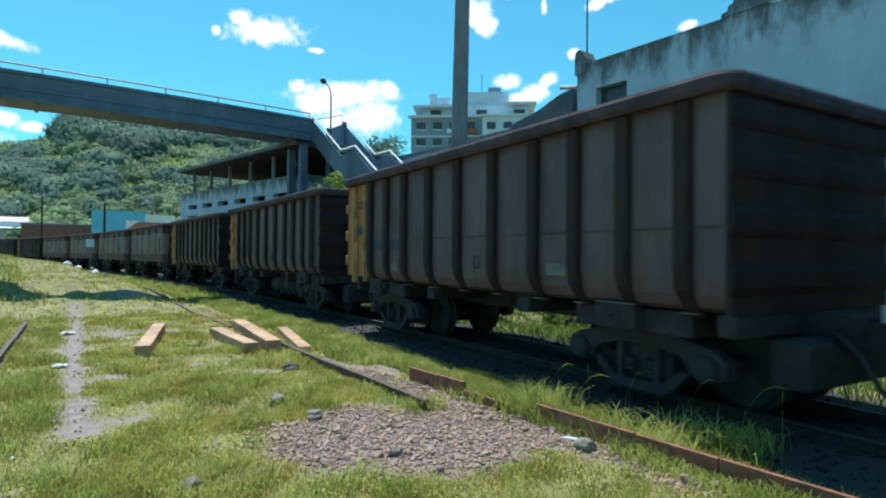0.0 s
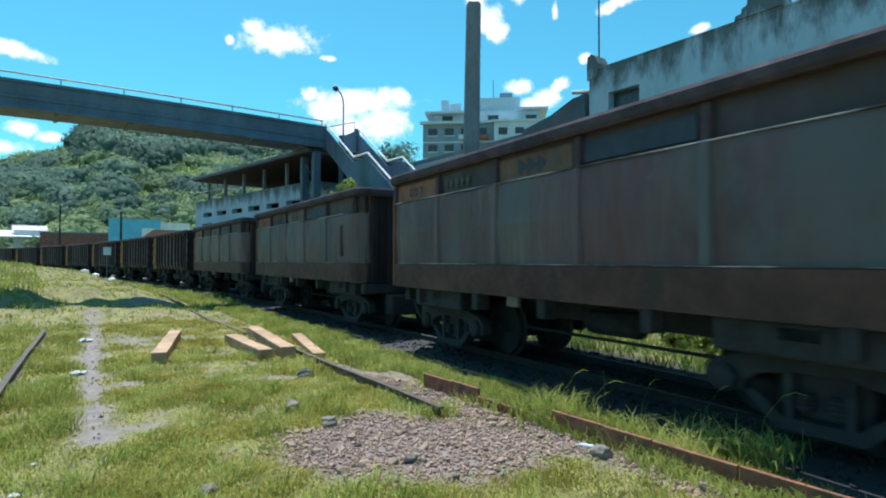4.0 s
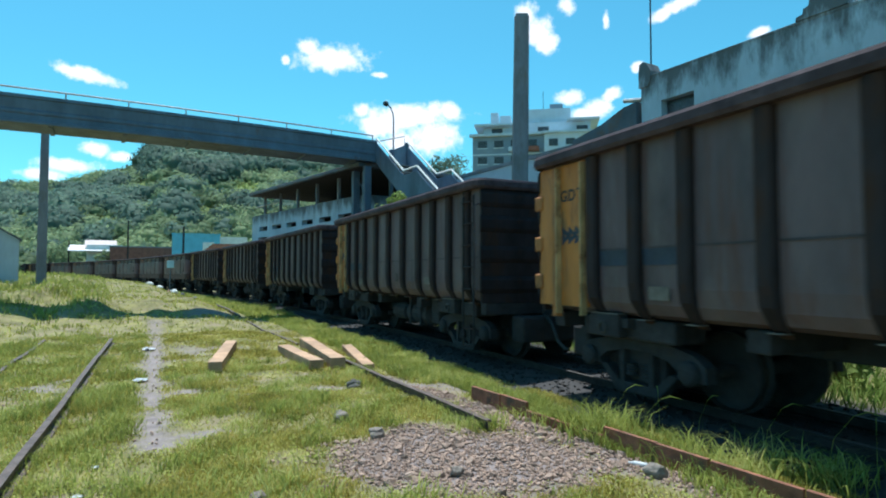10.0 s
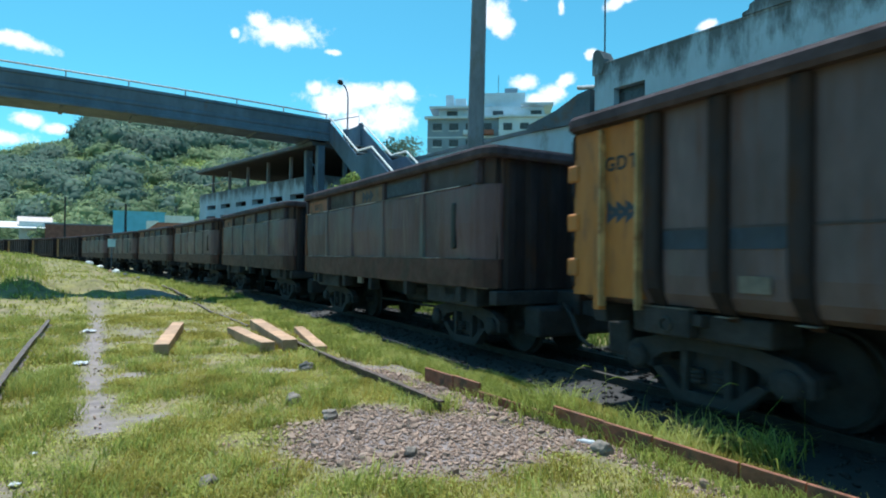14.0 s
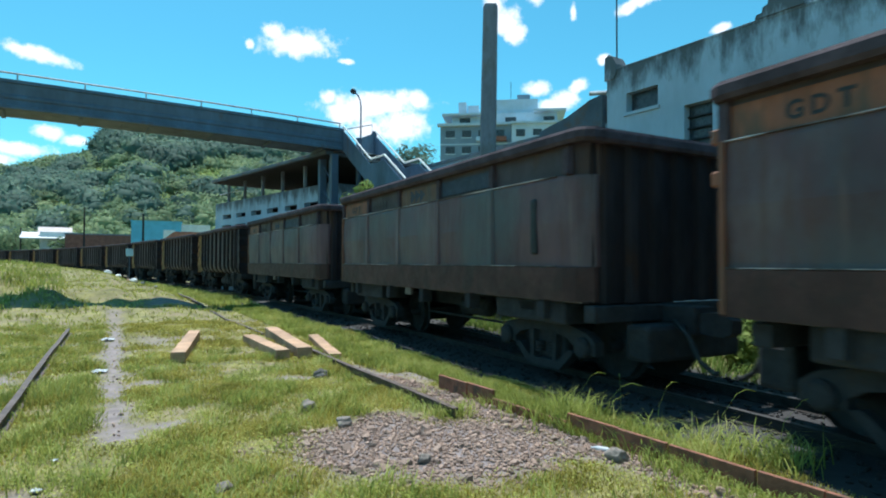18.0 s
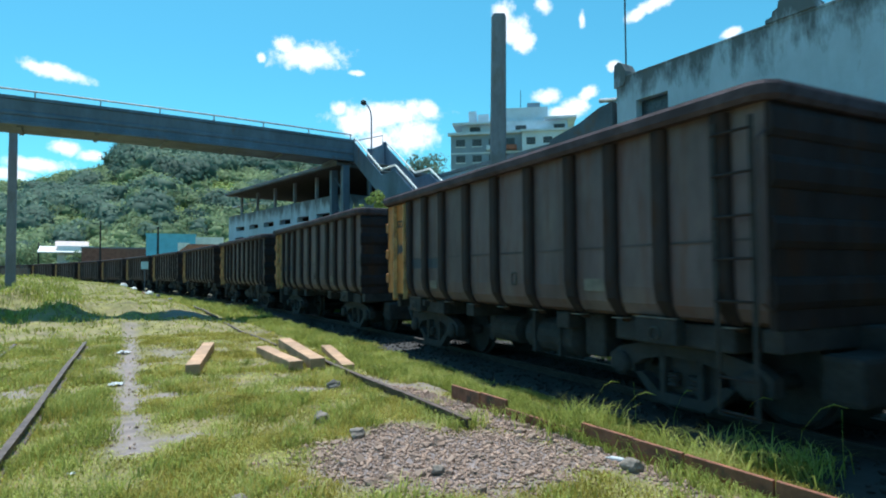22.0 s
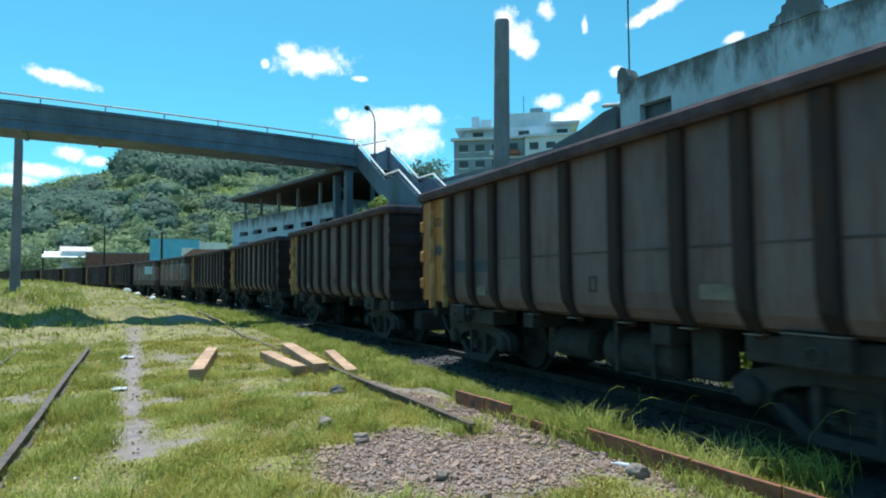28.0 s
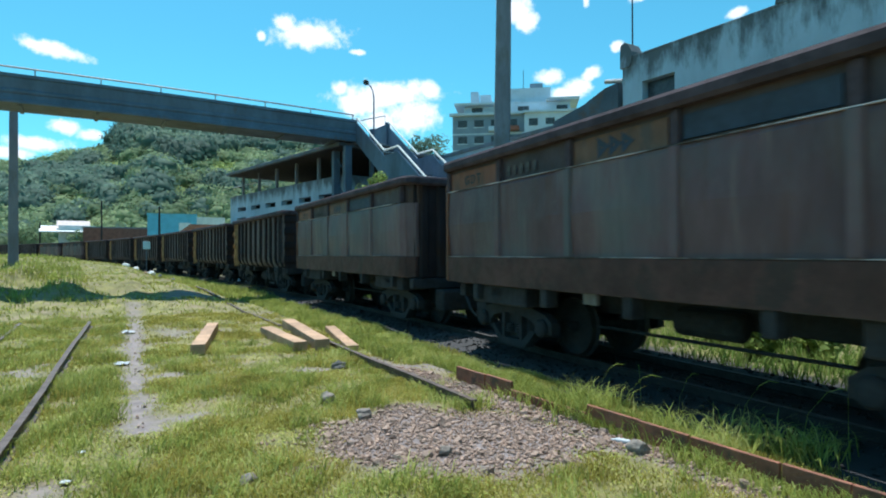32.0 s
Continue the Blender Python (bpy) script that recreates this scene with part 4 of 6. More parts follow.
    part("brake_cylinder", done(tube([(-0.5, 0.3, 0.82), (-0.45, 0.3, 0.82), (0.35, 0.3, 0.82), (0.42, 0.3, 0.82)], [0.1, 0.16, 0.16, 0.08], 14), "brake_cylinder", UNDER), w)
    part("brake_rod", done(tube([(-2.4, 0.42, 0.62), (2.4, 0.42, 0.62)], 0.022, 6), "brake_rod", UNDER), w)
    running_gear(w, False)
    return w


TUB_A = shell(RUST)
RIM_MESH = top_rim(RIM)
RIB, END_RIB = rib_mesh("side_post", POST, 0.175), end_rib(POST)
ARROW = arrow_mesh(BLUE_PAINT)
GDT = [letters(c, 0.2, BLACK_PAINT, "letter") for c in "GDT"]
POST_FOOT = box_mesh("post_foot", PLACARD, -0.075, 1.2, 1.102, 0.075, 1.33, 1.112)
PALE_PANEL = box_mesh("stencil_panel", PLACARD, -0.2, 0, -0.07, 0.2, 0.006, 0.07)
BLUE_BAND = box_mesh("blue_band", BLUE_PAINT, -0.32, 0, -0.09, 0.32, 0.006, 0.09)
NUMBER_BAR = box_mesh("painted_number_bar", material("dulled_white_stencil", (0.11, 0.1, 0.098), 0.65, 0, 0.3, 14, (0.06, 0.05, 0.05), 0.5, 12), -0.04, 0, -0.065, 0.04, 0.006, 0.065)
bm = bmesh.new()
for dims in ((-0.1, 0, -0.12, -0.07, 0.008, 0.12), (0.07, 0, -0.12, 0.1, 0.008, 0.12), (-0.07, 0, 0.09, 0.07, 0.008, 0.12), (-0.07, 0, -0.12, 0.07, 0.008, -0.09)):
    add_box(bm, *dims)
SQUARE = done(bm, "square_mark", BLACK_PAINT)
def mirrored(me):
    twin = me.copy()
    twin.transform(Matrix.Diagonal((1, -1, 1, 1)))
    twin.flip_normals()
    return twin


SIDE_B = plain_side_mesh(RUST_PLAIN, "side_plate", [(1.57, 1.40), (1.62, 1.40), (2.1, 1.425), (2.6, 1.42), (2.65, 1.41)])
SILL_B = plain_side_mesh(SILL, "side_sill", [(1.16, 1.43), (1.5, 1.44), (1.56, 1.44), (1.568, 1.43)])
BAND_B = plain_side_mesh(BAND, "upper_band", [(2.64, 1.35), (2.8, 1.36), (3.03, 1.37)])
SIDE_B_FAR, SILL_B_FAR, BAND_B_FAR = mirrored(SIDE_B), mirrored(SILL_B), mirrored(BAND_B)
# Pale strips stand for light caught on the ledges, painted in.
LEDGE_GLINT = material("worn_bright_edge", (0.6, 0.48, 0.47), 0.45, 0.2, 0.3, 1.3, (0.075, 0.05, 0.04), 0.5, 0.8, 0.1)
UPPER_LEDGE = box_mesh("upper_ledge", LEDGE_GLINT, -3.64, 1.39, 2.652, LEN / 2 - 0.03, 1.437, 2.663)
LOWER_LEDGE = box_mesh("lower_ledge", LEDGE_GLINT, -3.64, 1.40, 1.57, LEN / 2 - 0.03, 1.446, 1.579)
BAND_POST = box_mesh("band_post", RIM, -0.05, 1.34, 2.66, 0.05, 1.43, 3.0, bevel=0.01)
SEAM_B = done(prism(((-0.075, 1.40), (-0.055, 1.445), (-0.05, 1.452), (0.05, 1.452), (0.055, 1.445), (0.075, 1.40)), 1.585, 2.645, "z"), "seam", RUST_PLAIN)

PLAIN = {3, 4, 5, 6, 15, 16, 17, 18, 19, 20, 33, 34, 41, 42}
TRAIN = {}
templates = {}
for k in range(-1, 47):
    key = (k in PLAIN, k % 2 == 1)
    start = line(k * WAGON_PITCH - NOSE - gone(0), HALF_W)
    if key not in templates:
        templates[key] = (plain_wagon if key[0] else ribbed_wagon)(key[1])
        templates[key].matrix_basis = start
        TRAIN[k] = templates[key]
    else:
        TRAIN[k] = copy_thing(templates[key], start)

# ---- footbridge ----
BR = pose(-14.87, 16.6, 0, 0, 0, 36.6)  # x runs along the bridge over the line, y away from the camera
END_X = 11.88


def camber(x):
    """How far the bridge's line lies above its straight level."""
    return 0.22 * (1 - ((x + 3) / 14.0) ** 2) - 0.014 * (END_X - x)


def at_bridge(ob):
    ob.matrix_basis = BR
    return ob


def footbridge():
    b = at_bridge(tagged(new("footbridge"), "dark steel girder footbridge with a pipe handrail crossing over the line", "footbridge"))
    for y0 in (0.0, 1.5):
        bm = bmesh.new()
        n = 14
        low = 6.25 if y0 < 1 else 6.3
        sec = ((0, low), (0.14, low), (0.14, 7.15), (-0.05, 7.15), (-0.05, 7.05), (0, 7.03), (0.03, 6.7), (-0.02, 6.66), (-0.02, 6.58), (0.02, 6.54), (0, low + 0.12), (-0.06, low + 0.1), (-0.06, low))
        rings = []
        for i in range(n + 1):
            x = -16 + i * (END_X + 16) / n
            rings.append([bm.verts.new((x, y0 + y, z + camber(x))) for y, z in sec])
        for p, q in zip(rings, rings[1:]):
            for k in range(len(sec)):
                j = (k + 1) % len(sec)
                bm.faces.new((p[k], p[j], q[j], q[k]))
        bm.faces.new(rings[0])
        bm.faces.new(rings[-1][::-1])
        part("girder", done(bm, "girder", STEEL_BLUE), b)
    for i in range(14):
        xa, xb = (-16 + k * (END_X + 16) / 14 for k in (i, i + 1))
        bm = box(xa + 0.004, 0.14, 6.3, xb - 0.004, 1.5, 6.42)
        for v in bm.verts:
            v.co.z += camber(v.co.x)
        part("deck_plate", done(bm, "deck_plate", STEEL_BLUE), b)
    for y0 in (0.07, 1.57):
        pts = [(x, y0, 7.37 + camber(x)) for x in np.linspace(-16, END_X - 0.1, 12)]
        part("handrail", done(tube(pts, 0.03, 6), "handrail", PIPE), b)
        for i in range(16):
            x = END_X - 0.15 - i * 1.79
            c = camber(x)
            part("rail_post", done(tube([(x, y0, 7.1 + c), (x, y0, 7.37 + c)], 0.025, 6), "rail_post", PIPE), b)
    for i in range(13):
        x = END_X - 0.8 - i * 2.1
        part("cross_beam", box_mesh("cross_beam", STEEL_BLUE, x - 0.06, 0.14, 6.22 + camber(x), x + 0.06, 1.5, 6.3 + camber(x)), b)
    for y0 in (0.15, 1.4):
        part("column", box_mesh("column", STEEL_BLUE, END_X - 0.5, y0 - 0.12, -0.2, END_X - 0.2, y0 + 0.12, 6.05, bevel=0.02), b)
    for i in range(5):
        part("lattice_bar", done(tube([(END_X - 0.35, 0.15, 0.6 + i * 1.05), (END_X - 0.35, 1.4, 1.6 + i * 1.05)], 0.03, 6), "lattice_bar", STEEL_BLUE), b)
    part("column", box_mesh("column", STEEL_BLUE, -14.6, 0.3, 0, -14.2, 1.2, 6.05, bevel=0.02), b)
    return b


footbridge()


def bridge_stairs():
    """Two flights with a landing, coming down beside the line."""
    s = at_bridge(tagged(new("bridge_stairs"), "steel stair with solid side plates and pale handrails below the footbridge", "stairs"))
    # flights run along -y of the bridge's frame, towards the camera
    runs = ((0.0, 6.28, 2.52, 4.55), (2.52, 4.55, 3.62, 4.55), (3.62, 4.55, 8.4, 1.25), (8.4, 1.25, 10.2, 0.0))
    w0, w1 = END_X, END_X + 1.45
    for x in (w0, w1):
        for a, za, c, zc in runs:
            low = 0.08 if x == w0 and a < 2 else 0.35
            bm = prism(((-a, za - low), (-a, za + 0.75), (-c, zc + 0.75), (-c, zc - low)), x - 0.03, x + 0.03)
            part("side_plate", done(bm, "side_plate", STEEL_BLUE), s)
            part("handrail", done(tube([(x, -a, za + 0.95), (x, -c, zc + 0.95)], 0.035, 6), "handrail", WHITE), s)
    part("landing", box_mesh("landing", CONCRETE, w0, -3.62, 4.45, w1, -2.52, 4.55), s)
    part("landing", box_mesh("landing", CONCRETE, w0, 0, 6.18, w1, 1.64, 6.28), s)
    tread = box_mesh("tread", PIPE, w0 + 0.03, -0.15, -0.03, w1 - 0.03, 0.15, 0.0)
    for a, za, c, zc in (runs[0], runs[2], runs[3]):
        n = max(2, int((za - zc) / 0.175))
        for i in range(n):
            k = (i + 0.5) / n
            part("tread", tread, s, pose(0, -(a + (c - a) * k), za + (zc - za) * k))
    for y in (0.05, 1.6):
        part("post", box_mesh("post", STEEL_BLUE, w1 - 0.1, y - 0.08, 0, w1 + 0.06, y + 0.08, 7.2), s)
    part("end_plate", box_mesh("end_plate", STEEL_BLUE, w1 - 0.03, 0.0, 5.95, w1 + 0.03, 1.62, 7.15), s)
    part("handrail", done(tube([(w0, 0.03, 7.2), (w0 + 0.1, 0.3, 7.15), (w1, 0.3, 7.55), (w1, 0.3, 7.1)], 0.025, 6), "handrail", PIPE), s)
    for y in (-3.5, -2.6):
        for x in (w0 + 0.1, w1 - 0.1):
            part("post", box_mesh("post", STEEL_BLUE, x - 0.06, y - 0.06, 0, x + 0.06, y + 0.06, 4.45), s)
    return s


bridge_stairs()


def street_lamp():
    m = BR @ pose(END_X + 1.06, 0.6, 0)
    lamp = tagged(new("street_lamp"), "thin curved lamp post with a small round head on the footbridge", "street lamp")
    lamp.matrix_basis = m
    part("post", done(tube([(0, 0, 6.24), (0, 0, 8.36), (-0.04, 0, 8.61), (-0.15, 0, 8.81), (-0.3, 0, 8.92)], [0.04, 0.035, 0.03, 0.03, 0.03], 8), "post", STEEL_BLUE, True), lamp)
    part("head", done(lathe([(0.03, 0.1), (0.1, 0.06), (0.14, -0.02), (0.1, -0.09), (0.03, -0.1)], "z", 14), "head", UNDER, True), lamp, pose(-0.36, 0, 8.96, 0, 25, 0))


street_lamp()


def concrete_pole(x, y, z, top, w0, w1, turn, lean=0.0, label=""):
    bm = bmesh.new()
    rings = []
    for z_, w in ((z - 0.5, w0), (top - 0.1, w1), (top, w1 * 0.8)):
        h, k = w / 2, w * 0.36
        rings.append([bm.verts.new((px, py, z_)) for px, py in ((-h, -k * 0.8), (-h * 0.85, -k), (h * 0.85, -k), (h, -k * 0.8), (h, k * 0.8), (h * 0.85, k), (-h * 0.85, k), (-h, k * 0.8))])
    for a, b in zip(rings, rings[1:]):
        for i in range(8):
            bm.faces.new((a[i], a[(i + 1) % 8], b[(i + 1) % 8], b[i]))
    bm.faces.new(rings[0][::-1])
    bm.faces.new(rings[-1])
    p = tagged(new("utility_pole", done(bm, "utility_pole", CONCRETE)), label, "pole")
    p.matrix_basis = pose(x, y, 0, 0, lean, turn)
    return p


concrete_pole(0.34, 16.0, 0, 8.75, 0.5, 0.4, 0, 0.9, "tall tapered grey concrete pole without wires")
concrete_pole(-18.25, 21.24, 0.7, 8.1, 0.36, 0.27, 40, 0, "slim grey concrete pole standing in the weeds")

# ---- buildings ----
BW = Matrix.Translation((0.804 * 12, 0.595 * 12, 0)) @ pose(0, 0, 0, 0, 0, 126.5)  # x along the long wall, y to the camera's side


def wall_with_holes(x0, x1, z0, z1, holes, y0, y1):
    """A wall in the x-z plane with openings cut right through it, built of bays."""
    bm = bmesh.new()
    xs = sorted({x0, x1, *[h[0] for h in holes], *[h[1] for h in holes]})
    for a, b in zip(xs, xs[1:]):
        cuts = sorted([(h[2], h[3]) for h in holes if h[0] < (a + b) / 2 < h[1]])
        z = z0
        for c, d in cuts + [(z1, z1)]:
            if c - z > 1e-4:
                add_box(bm, a, y0, z, b, y1, c)
            z = d
    bmesh.ops.remove_doubles(bm, verts=bm.verts, dist=1e-4)
    return bm


def warehouse():
    b = tagged(new("old_warehouse"), "weathered whitewashed building with stained parapet and small dark windows", "building")
    b.matrix_basis = BW
    holes = ((8.75, 9.68, 5.43, 5.93), (7.35, 8.05, 4.2, 5.26), (6.37, 6.75, 4.45, 5.2))
    part("front_wall", done(wall_with_holes(-12, 10.3, -0.3, 6.6, holes, -0.35, 0), "front_wall", WALL_MOULD), b)
    for x0, x1, z0, z1 in holes:
        win = part("window", box_mesh("window", DARK_GLASS, x0, -0.25, z0, x1, -0.22, z1), b, label="dark window opening")
        part("sill", box_mesh("sill", WALL_MOULD, x0 - 0.06, -0.1, z0 - 0.08, x1 + 0.06, 0.05, z0), win)
        for i in range(1, 4 if x0 < 8 else 1):
            z = z0 + (z1 - z0) * i / 4
            part("louvre", box_mesh("louvre", UNDER, x0, -0.2, z - 0.02, x1, -0.14, z + 0.02), win)
    part("side_wall", box_mesh("side_wall", WALL_MOULD, 10.0, -9, -0.3, 10.3, -0.35, 6.55), b)
    part("back_wall", box_mesh("back_wall", WALL_MOULD, -12, -9.3, -0.3, 10.3, -9, 6.4), b)
    part("side_wall", box_mesh("side_wall", WALL_MOULD, -12, -9, -0.3, -11.7, -0.35, 6.55), b)
    part("roof", box_mesh("roof", ROOF_TIN, -11.7, -9, 6.0, 10.0, -0.35, 6.12), b)
    part("coping", box_mesh("coping", WALL_MOULD, -12.03, -0.37, 6.6, 10.0, 0.012, 6.66, bevel=0.01), b)
    part("pediment", done(prism(((5.42, 6.66), (5.44, 6.86), (5.5, 6.9), (5.52, 7.02), (5.62, 7.04), (5.64, 7.14), (5.72, 7.2), (5.94, 7.2), (6.0, 7.14), (6.02, 7.06), (6.1, 7.03), (6.12, 6.9), (6.22, 6.86), (6.24, 6.76), (6.36, 6.74), (6.38, 6.66)), -0.39, 0.04, "y"), "pediment", WALL_MOULD), b, label="stepped parapet ornament streaked black")
    part("corner_finial", done(prism(((9.98, 6.55), (9.98, 6.78), (10.1, 7.0), (10.2, 7.06), (10.33, 7.0), (10.35, 6.8), (10.35, 6.4), (10.05, 6.4)), -0.4, 0.04, "y"), "corner_finial", WALL_MOULD), b)
    part("aerial", done(tube([(10.1, -0.15, 7.0), (10.1, -0.15, 9.2)], 0.02, 6), "aerial", UNDER), b)
    part("drain_spout", done(tube([(10.3, 0.0, 6.1), (10.75, 0.15, 6.16)], 0.06, 8), "drain_spout", PIPE), b)
    return b


warehouse()


def lean_to():
    b = tagged(new("tiled_outbuilding"), "long low pale building with a dark sagging tile roof", "building")
    b.matrix_basis = BW
    part("front_wall", box_mesh("front_wall", WALL_PALE, 10.35, -0.3, -0.3, 24, 0, 5.3), b)
    part("coping", box_mesh("coping", CONCRETE, 12.7, -0.35, 5.3, 24, 0.05, 5.42), b)
    part("back_wall", box_mesh("back_wall", WALL_PALE, 10.35, -6.3, -0.3, 24, -6, 5.3), b)
    part("end_wall", box_mesh("end_wall", WALL_PALE, 23.7, -6, -0.3, 24, -0.3, 5.3), b)
    bm = prism(((10.36, 5.2), (10.36, 6.05), (10.8, 6.0), (11.6, 5.72), (12.75, 5.5), (12.75, 5.3)), -5.9, 0.12, "y")
    part("roof", done(bm, "roof", ROOF_TIN), b)
    part("roof", box_mesh("roof", ROOF_TIN, 12.75, -6, 5.1, 23.7, -0.3, 5.2), b)


lean_to()


def apartment_block():
    b = tagged(new("apartment_building"), "distant grey and white apartment block with stepped top floors", "building")
    b.matrix_basis = pose(-6.2, 108, 0, 0, 0, -4)
    # Both renders are blued, with distance haze mixed into the wall colours.
    wall_mat = material("grey_render", (0.21, 0.28, 0.36), 0.9, 0, 0.1, 0.5)
    PALE_BLUE = material("bluish_white_render", (0.52, 0.63, 0.74), 0.9, 0, 0.1, 0.4)
    part("wall", box_mesh("wall", wall_mat, 0, 0, 0, 22.5, 14, 27.2), b)
    part("upper_floor", box_mesh("upper_floor", PALE_BLUE, 2.0, 1, 27.2, 21.5, 13, 29.6), b)
    part("roof_slab", box_mesh("roof_slab", PALE_BLUE, 0.4, -0.6, 28.9, 9.0, 13.6, 29.3), b)
    part("penthouse", box_mesh("penthouse", PALE_BLUE, 9.5, 2, 29.3, 18.0, 11, 32.3), b)
    part("penthouse", box_mesh("penthouse", PALE_BLUE, 5.0, 1.5, 29.6, 7.0, 6, 31.2), b)
    part("roof_slab", box_mesh("roof_slab", PALE_BLUE, 17.2, -0.5, 29.4, 23, 13, 29.8), b)
    for lv in range(6):
        z = 24.9 - lv * 3.0
        for i in range(7):
            x = 1.0 + i * 3.05
            win = part("window", box_mesh("window", DARK_GLASS, x, -0.05, z, x + 1.7, 0.05, z + 1.3), b)
            part("sill", box_mesh("sill", PALE_BLUE, x - 0.1, -0.15, z - 0.15, x + 1.8, 0, z), win)
            if i in (2, 3, 5):
                part("balcony", box_mesh("balcony", PALE_BLUE if i != 3 else BRICK_RED, x - 0.4, -1.1, z - 0.9, x + 2.1, -0.002, z - 0.1), b)
        part("floor_band", box_mesh("floor_band", PALE_BLUE, -0.05, -0.08, z - 1.4, 22.55, -0.002, z - 1.15), b)
    for x in (3.5, 12.0, 19.0):
        part("window", box_mesh("window", DARK_GLASS, x, 0.95, 27.6, x + 2, 1.05, 28.7), b)
    part("side_wing", box_mesh("side_wing", PALE_BLUE, 13.2, -0.9, 0, 22.6, 0, 27.0), b)
    for lv in range(6):
        for x in (14.0, 17.0, 20.0):
            part("window", box_mesh("window", DARK_GLASS, x, -0.95, 24.7 - lv * 3.0, x + 1.6, -0.88, 26.0 - lv * 3.0), b)
    part("cornice", box_mesh("cornice", PALE_BLUE, -0.5, -0.7, 27.0, 13.2, 0.4, 27.45), b)
    part("cornice", box_mesh("cornice", PALE_BLUE, 12.9, -1.4, 27.0, 23.2, 0.4, 27.4), b)
    part("stair_tower", box_mesh("stair_tower", PALE_BLUE, 3.2, 2, 29.3, 4.6, 5, 32.0), b)
    part("water_tank", box_mesh("water_tank", wall_mat, 14.2, 3, 32.3, 16.6, 6, 33.4), b)
    part("aerial", done(tube([(13, 5, 32.3), (13, 5, 36.5)], 0.06, 6), "aerial", UNDER), b)


apartment_block()


def station_building():
    m = Matrix.Translation((math.cos(radians(45)) * 13, math.sin(radians(45)) * 13, 0)) @ pose(0, 0, 0, 0, 0, 135)
    b = tagged(new("station_building"), "derelict white station hall with dark openings under a flat canopy", "building")
    b.matrix_basis = m
    # q runs from near the stairs (about 22) to the far end (about 36)
    holes = [(22.6 + i * 1.9, 23.8 + i * 1.9, 4.05, 4.3) for i in range(6)] + [(22.6 + i * 1.9, 23.9 + i * 1.9, 2.0, 3.7) for i in range(6)]
    part("front_wall", done(wall_with_holes(21.5, 34.4, -0.3, 5.0, holes, -0.3, 0), "front_wall", WALL_MOULD_LOW), b)
    # Inner wall, floor slab and underside sheet are dark as painted-in shade.
    part("inner_wall", box_mesh("inner_wall", UNDER, 21.5, -6.3, -0.3, 34.4, -6, 6.0), b)
    part("end_wall", box_mesh("end_wall", WALL_MOULD_LOW, 34.1, -6, -0.3, 34.4, -0.3, 5.0), b)
    part("end_wall", box_mesh("end_wall", WALL_MOULD_LOW, 21.5, -6, -0.3, 21.8, -0.3, 5.0), b)
    part("floor_slab", box_mesh("floor_slab", UNDER, 21.8, -6, 4.4, 34.1, -0.3, 4.55), b)
    part("canopy_roof", box_mesh("canopy_roof", ROOF_TIN, 20.8, -6.5, 6.05, 33.2, 0.7, 6.22, bevel=0.03), b)
    part("canopy_soffit", box_mesh("canopy_soffit", UNDER, 20.9, -6.4, 6.02, 33.1, 0.6, 6.046), b, label="thin dark sheet painting the shade under the canopy")
    for i in range(6):
        x = 21.8 + i * 2.2
        part("canopy_post", box_mesh("canopy_post", CONCRETE, x - 0.06, -0.2, 5.0, x + 0.06, -0.08, 6.05), b)
    part("railing", done(tube([(31, -0.15, 5.55), (34.2, -0.15, 5.55)], 0.03, 6), "railing", PIPE), b)


station_building()


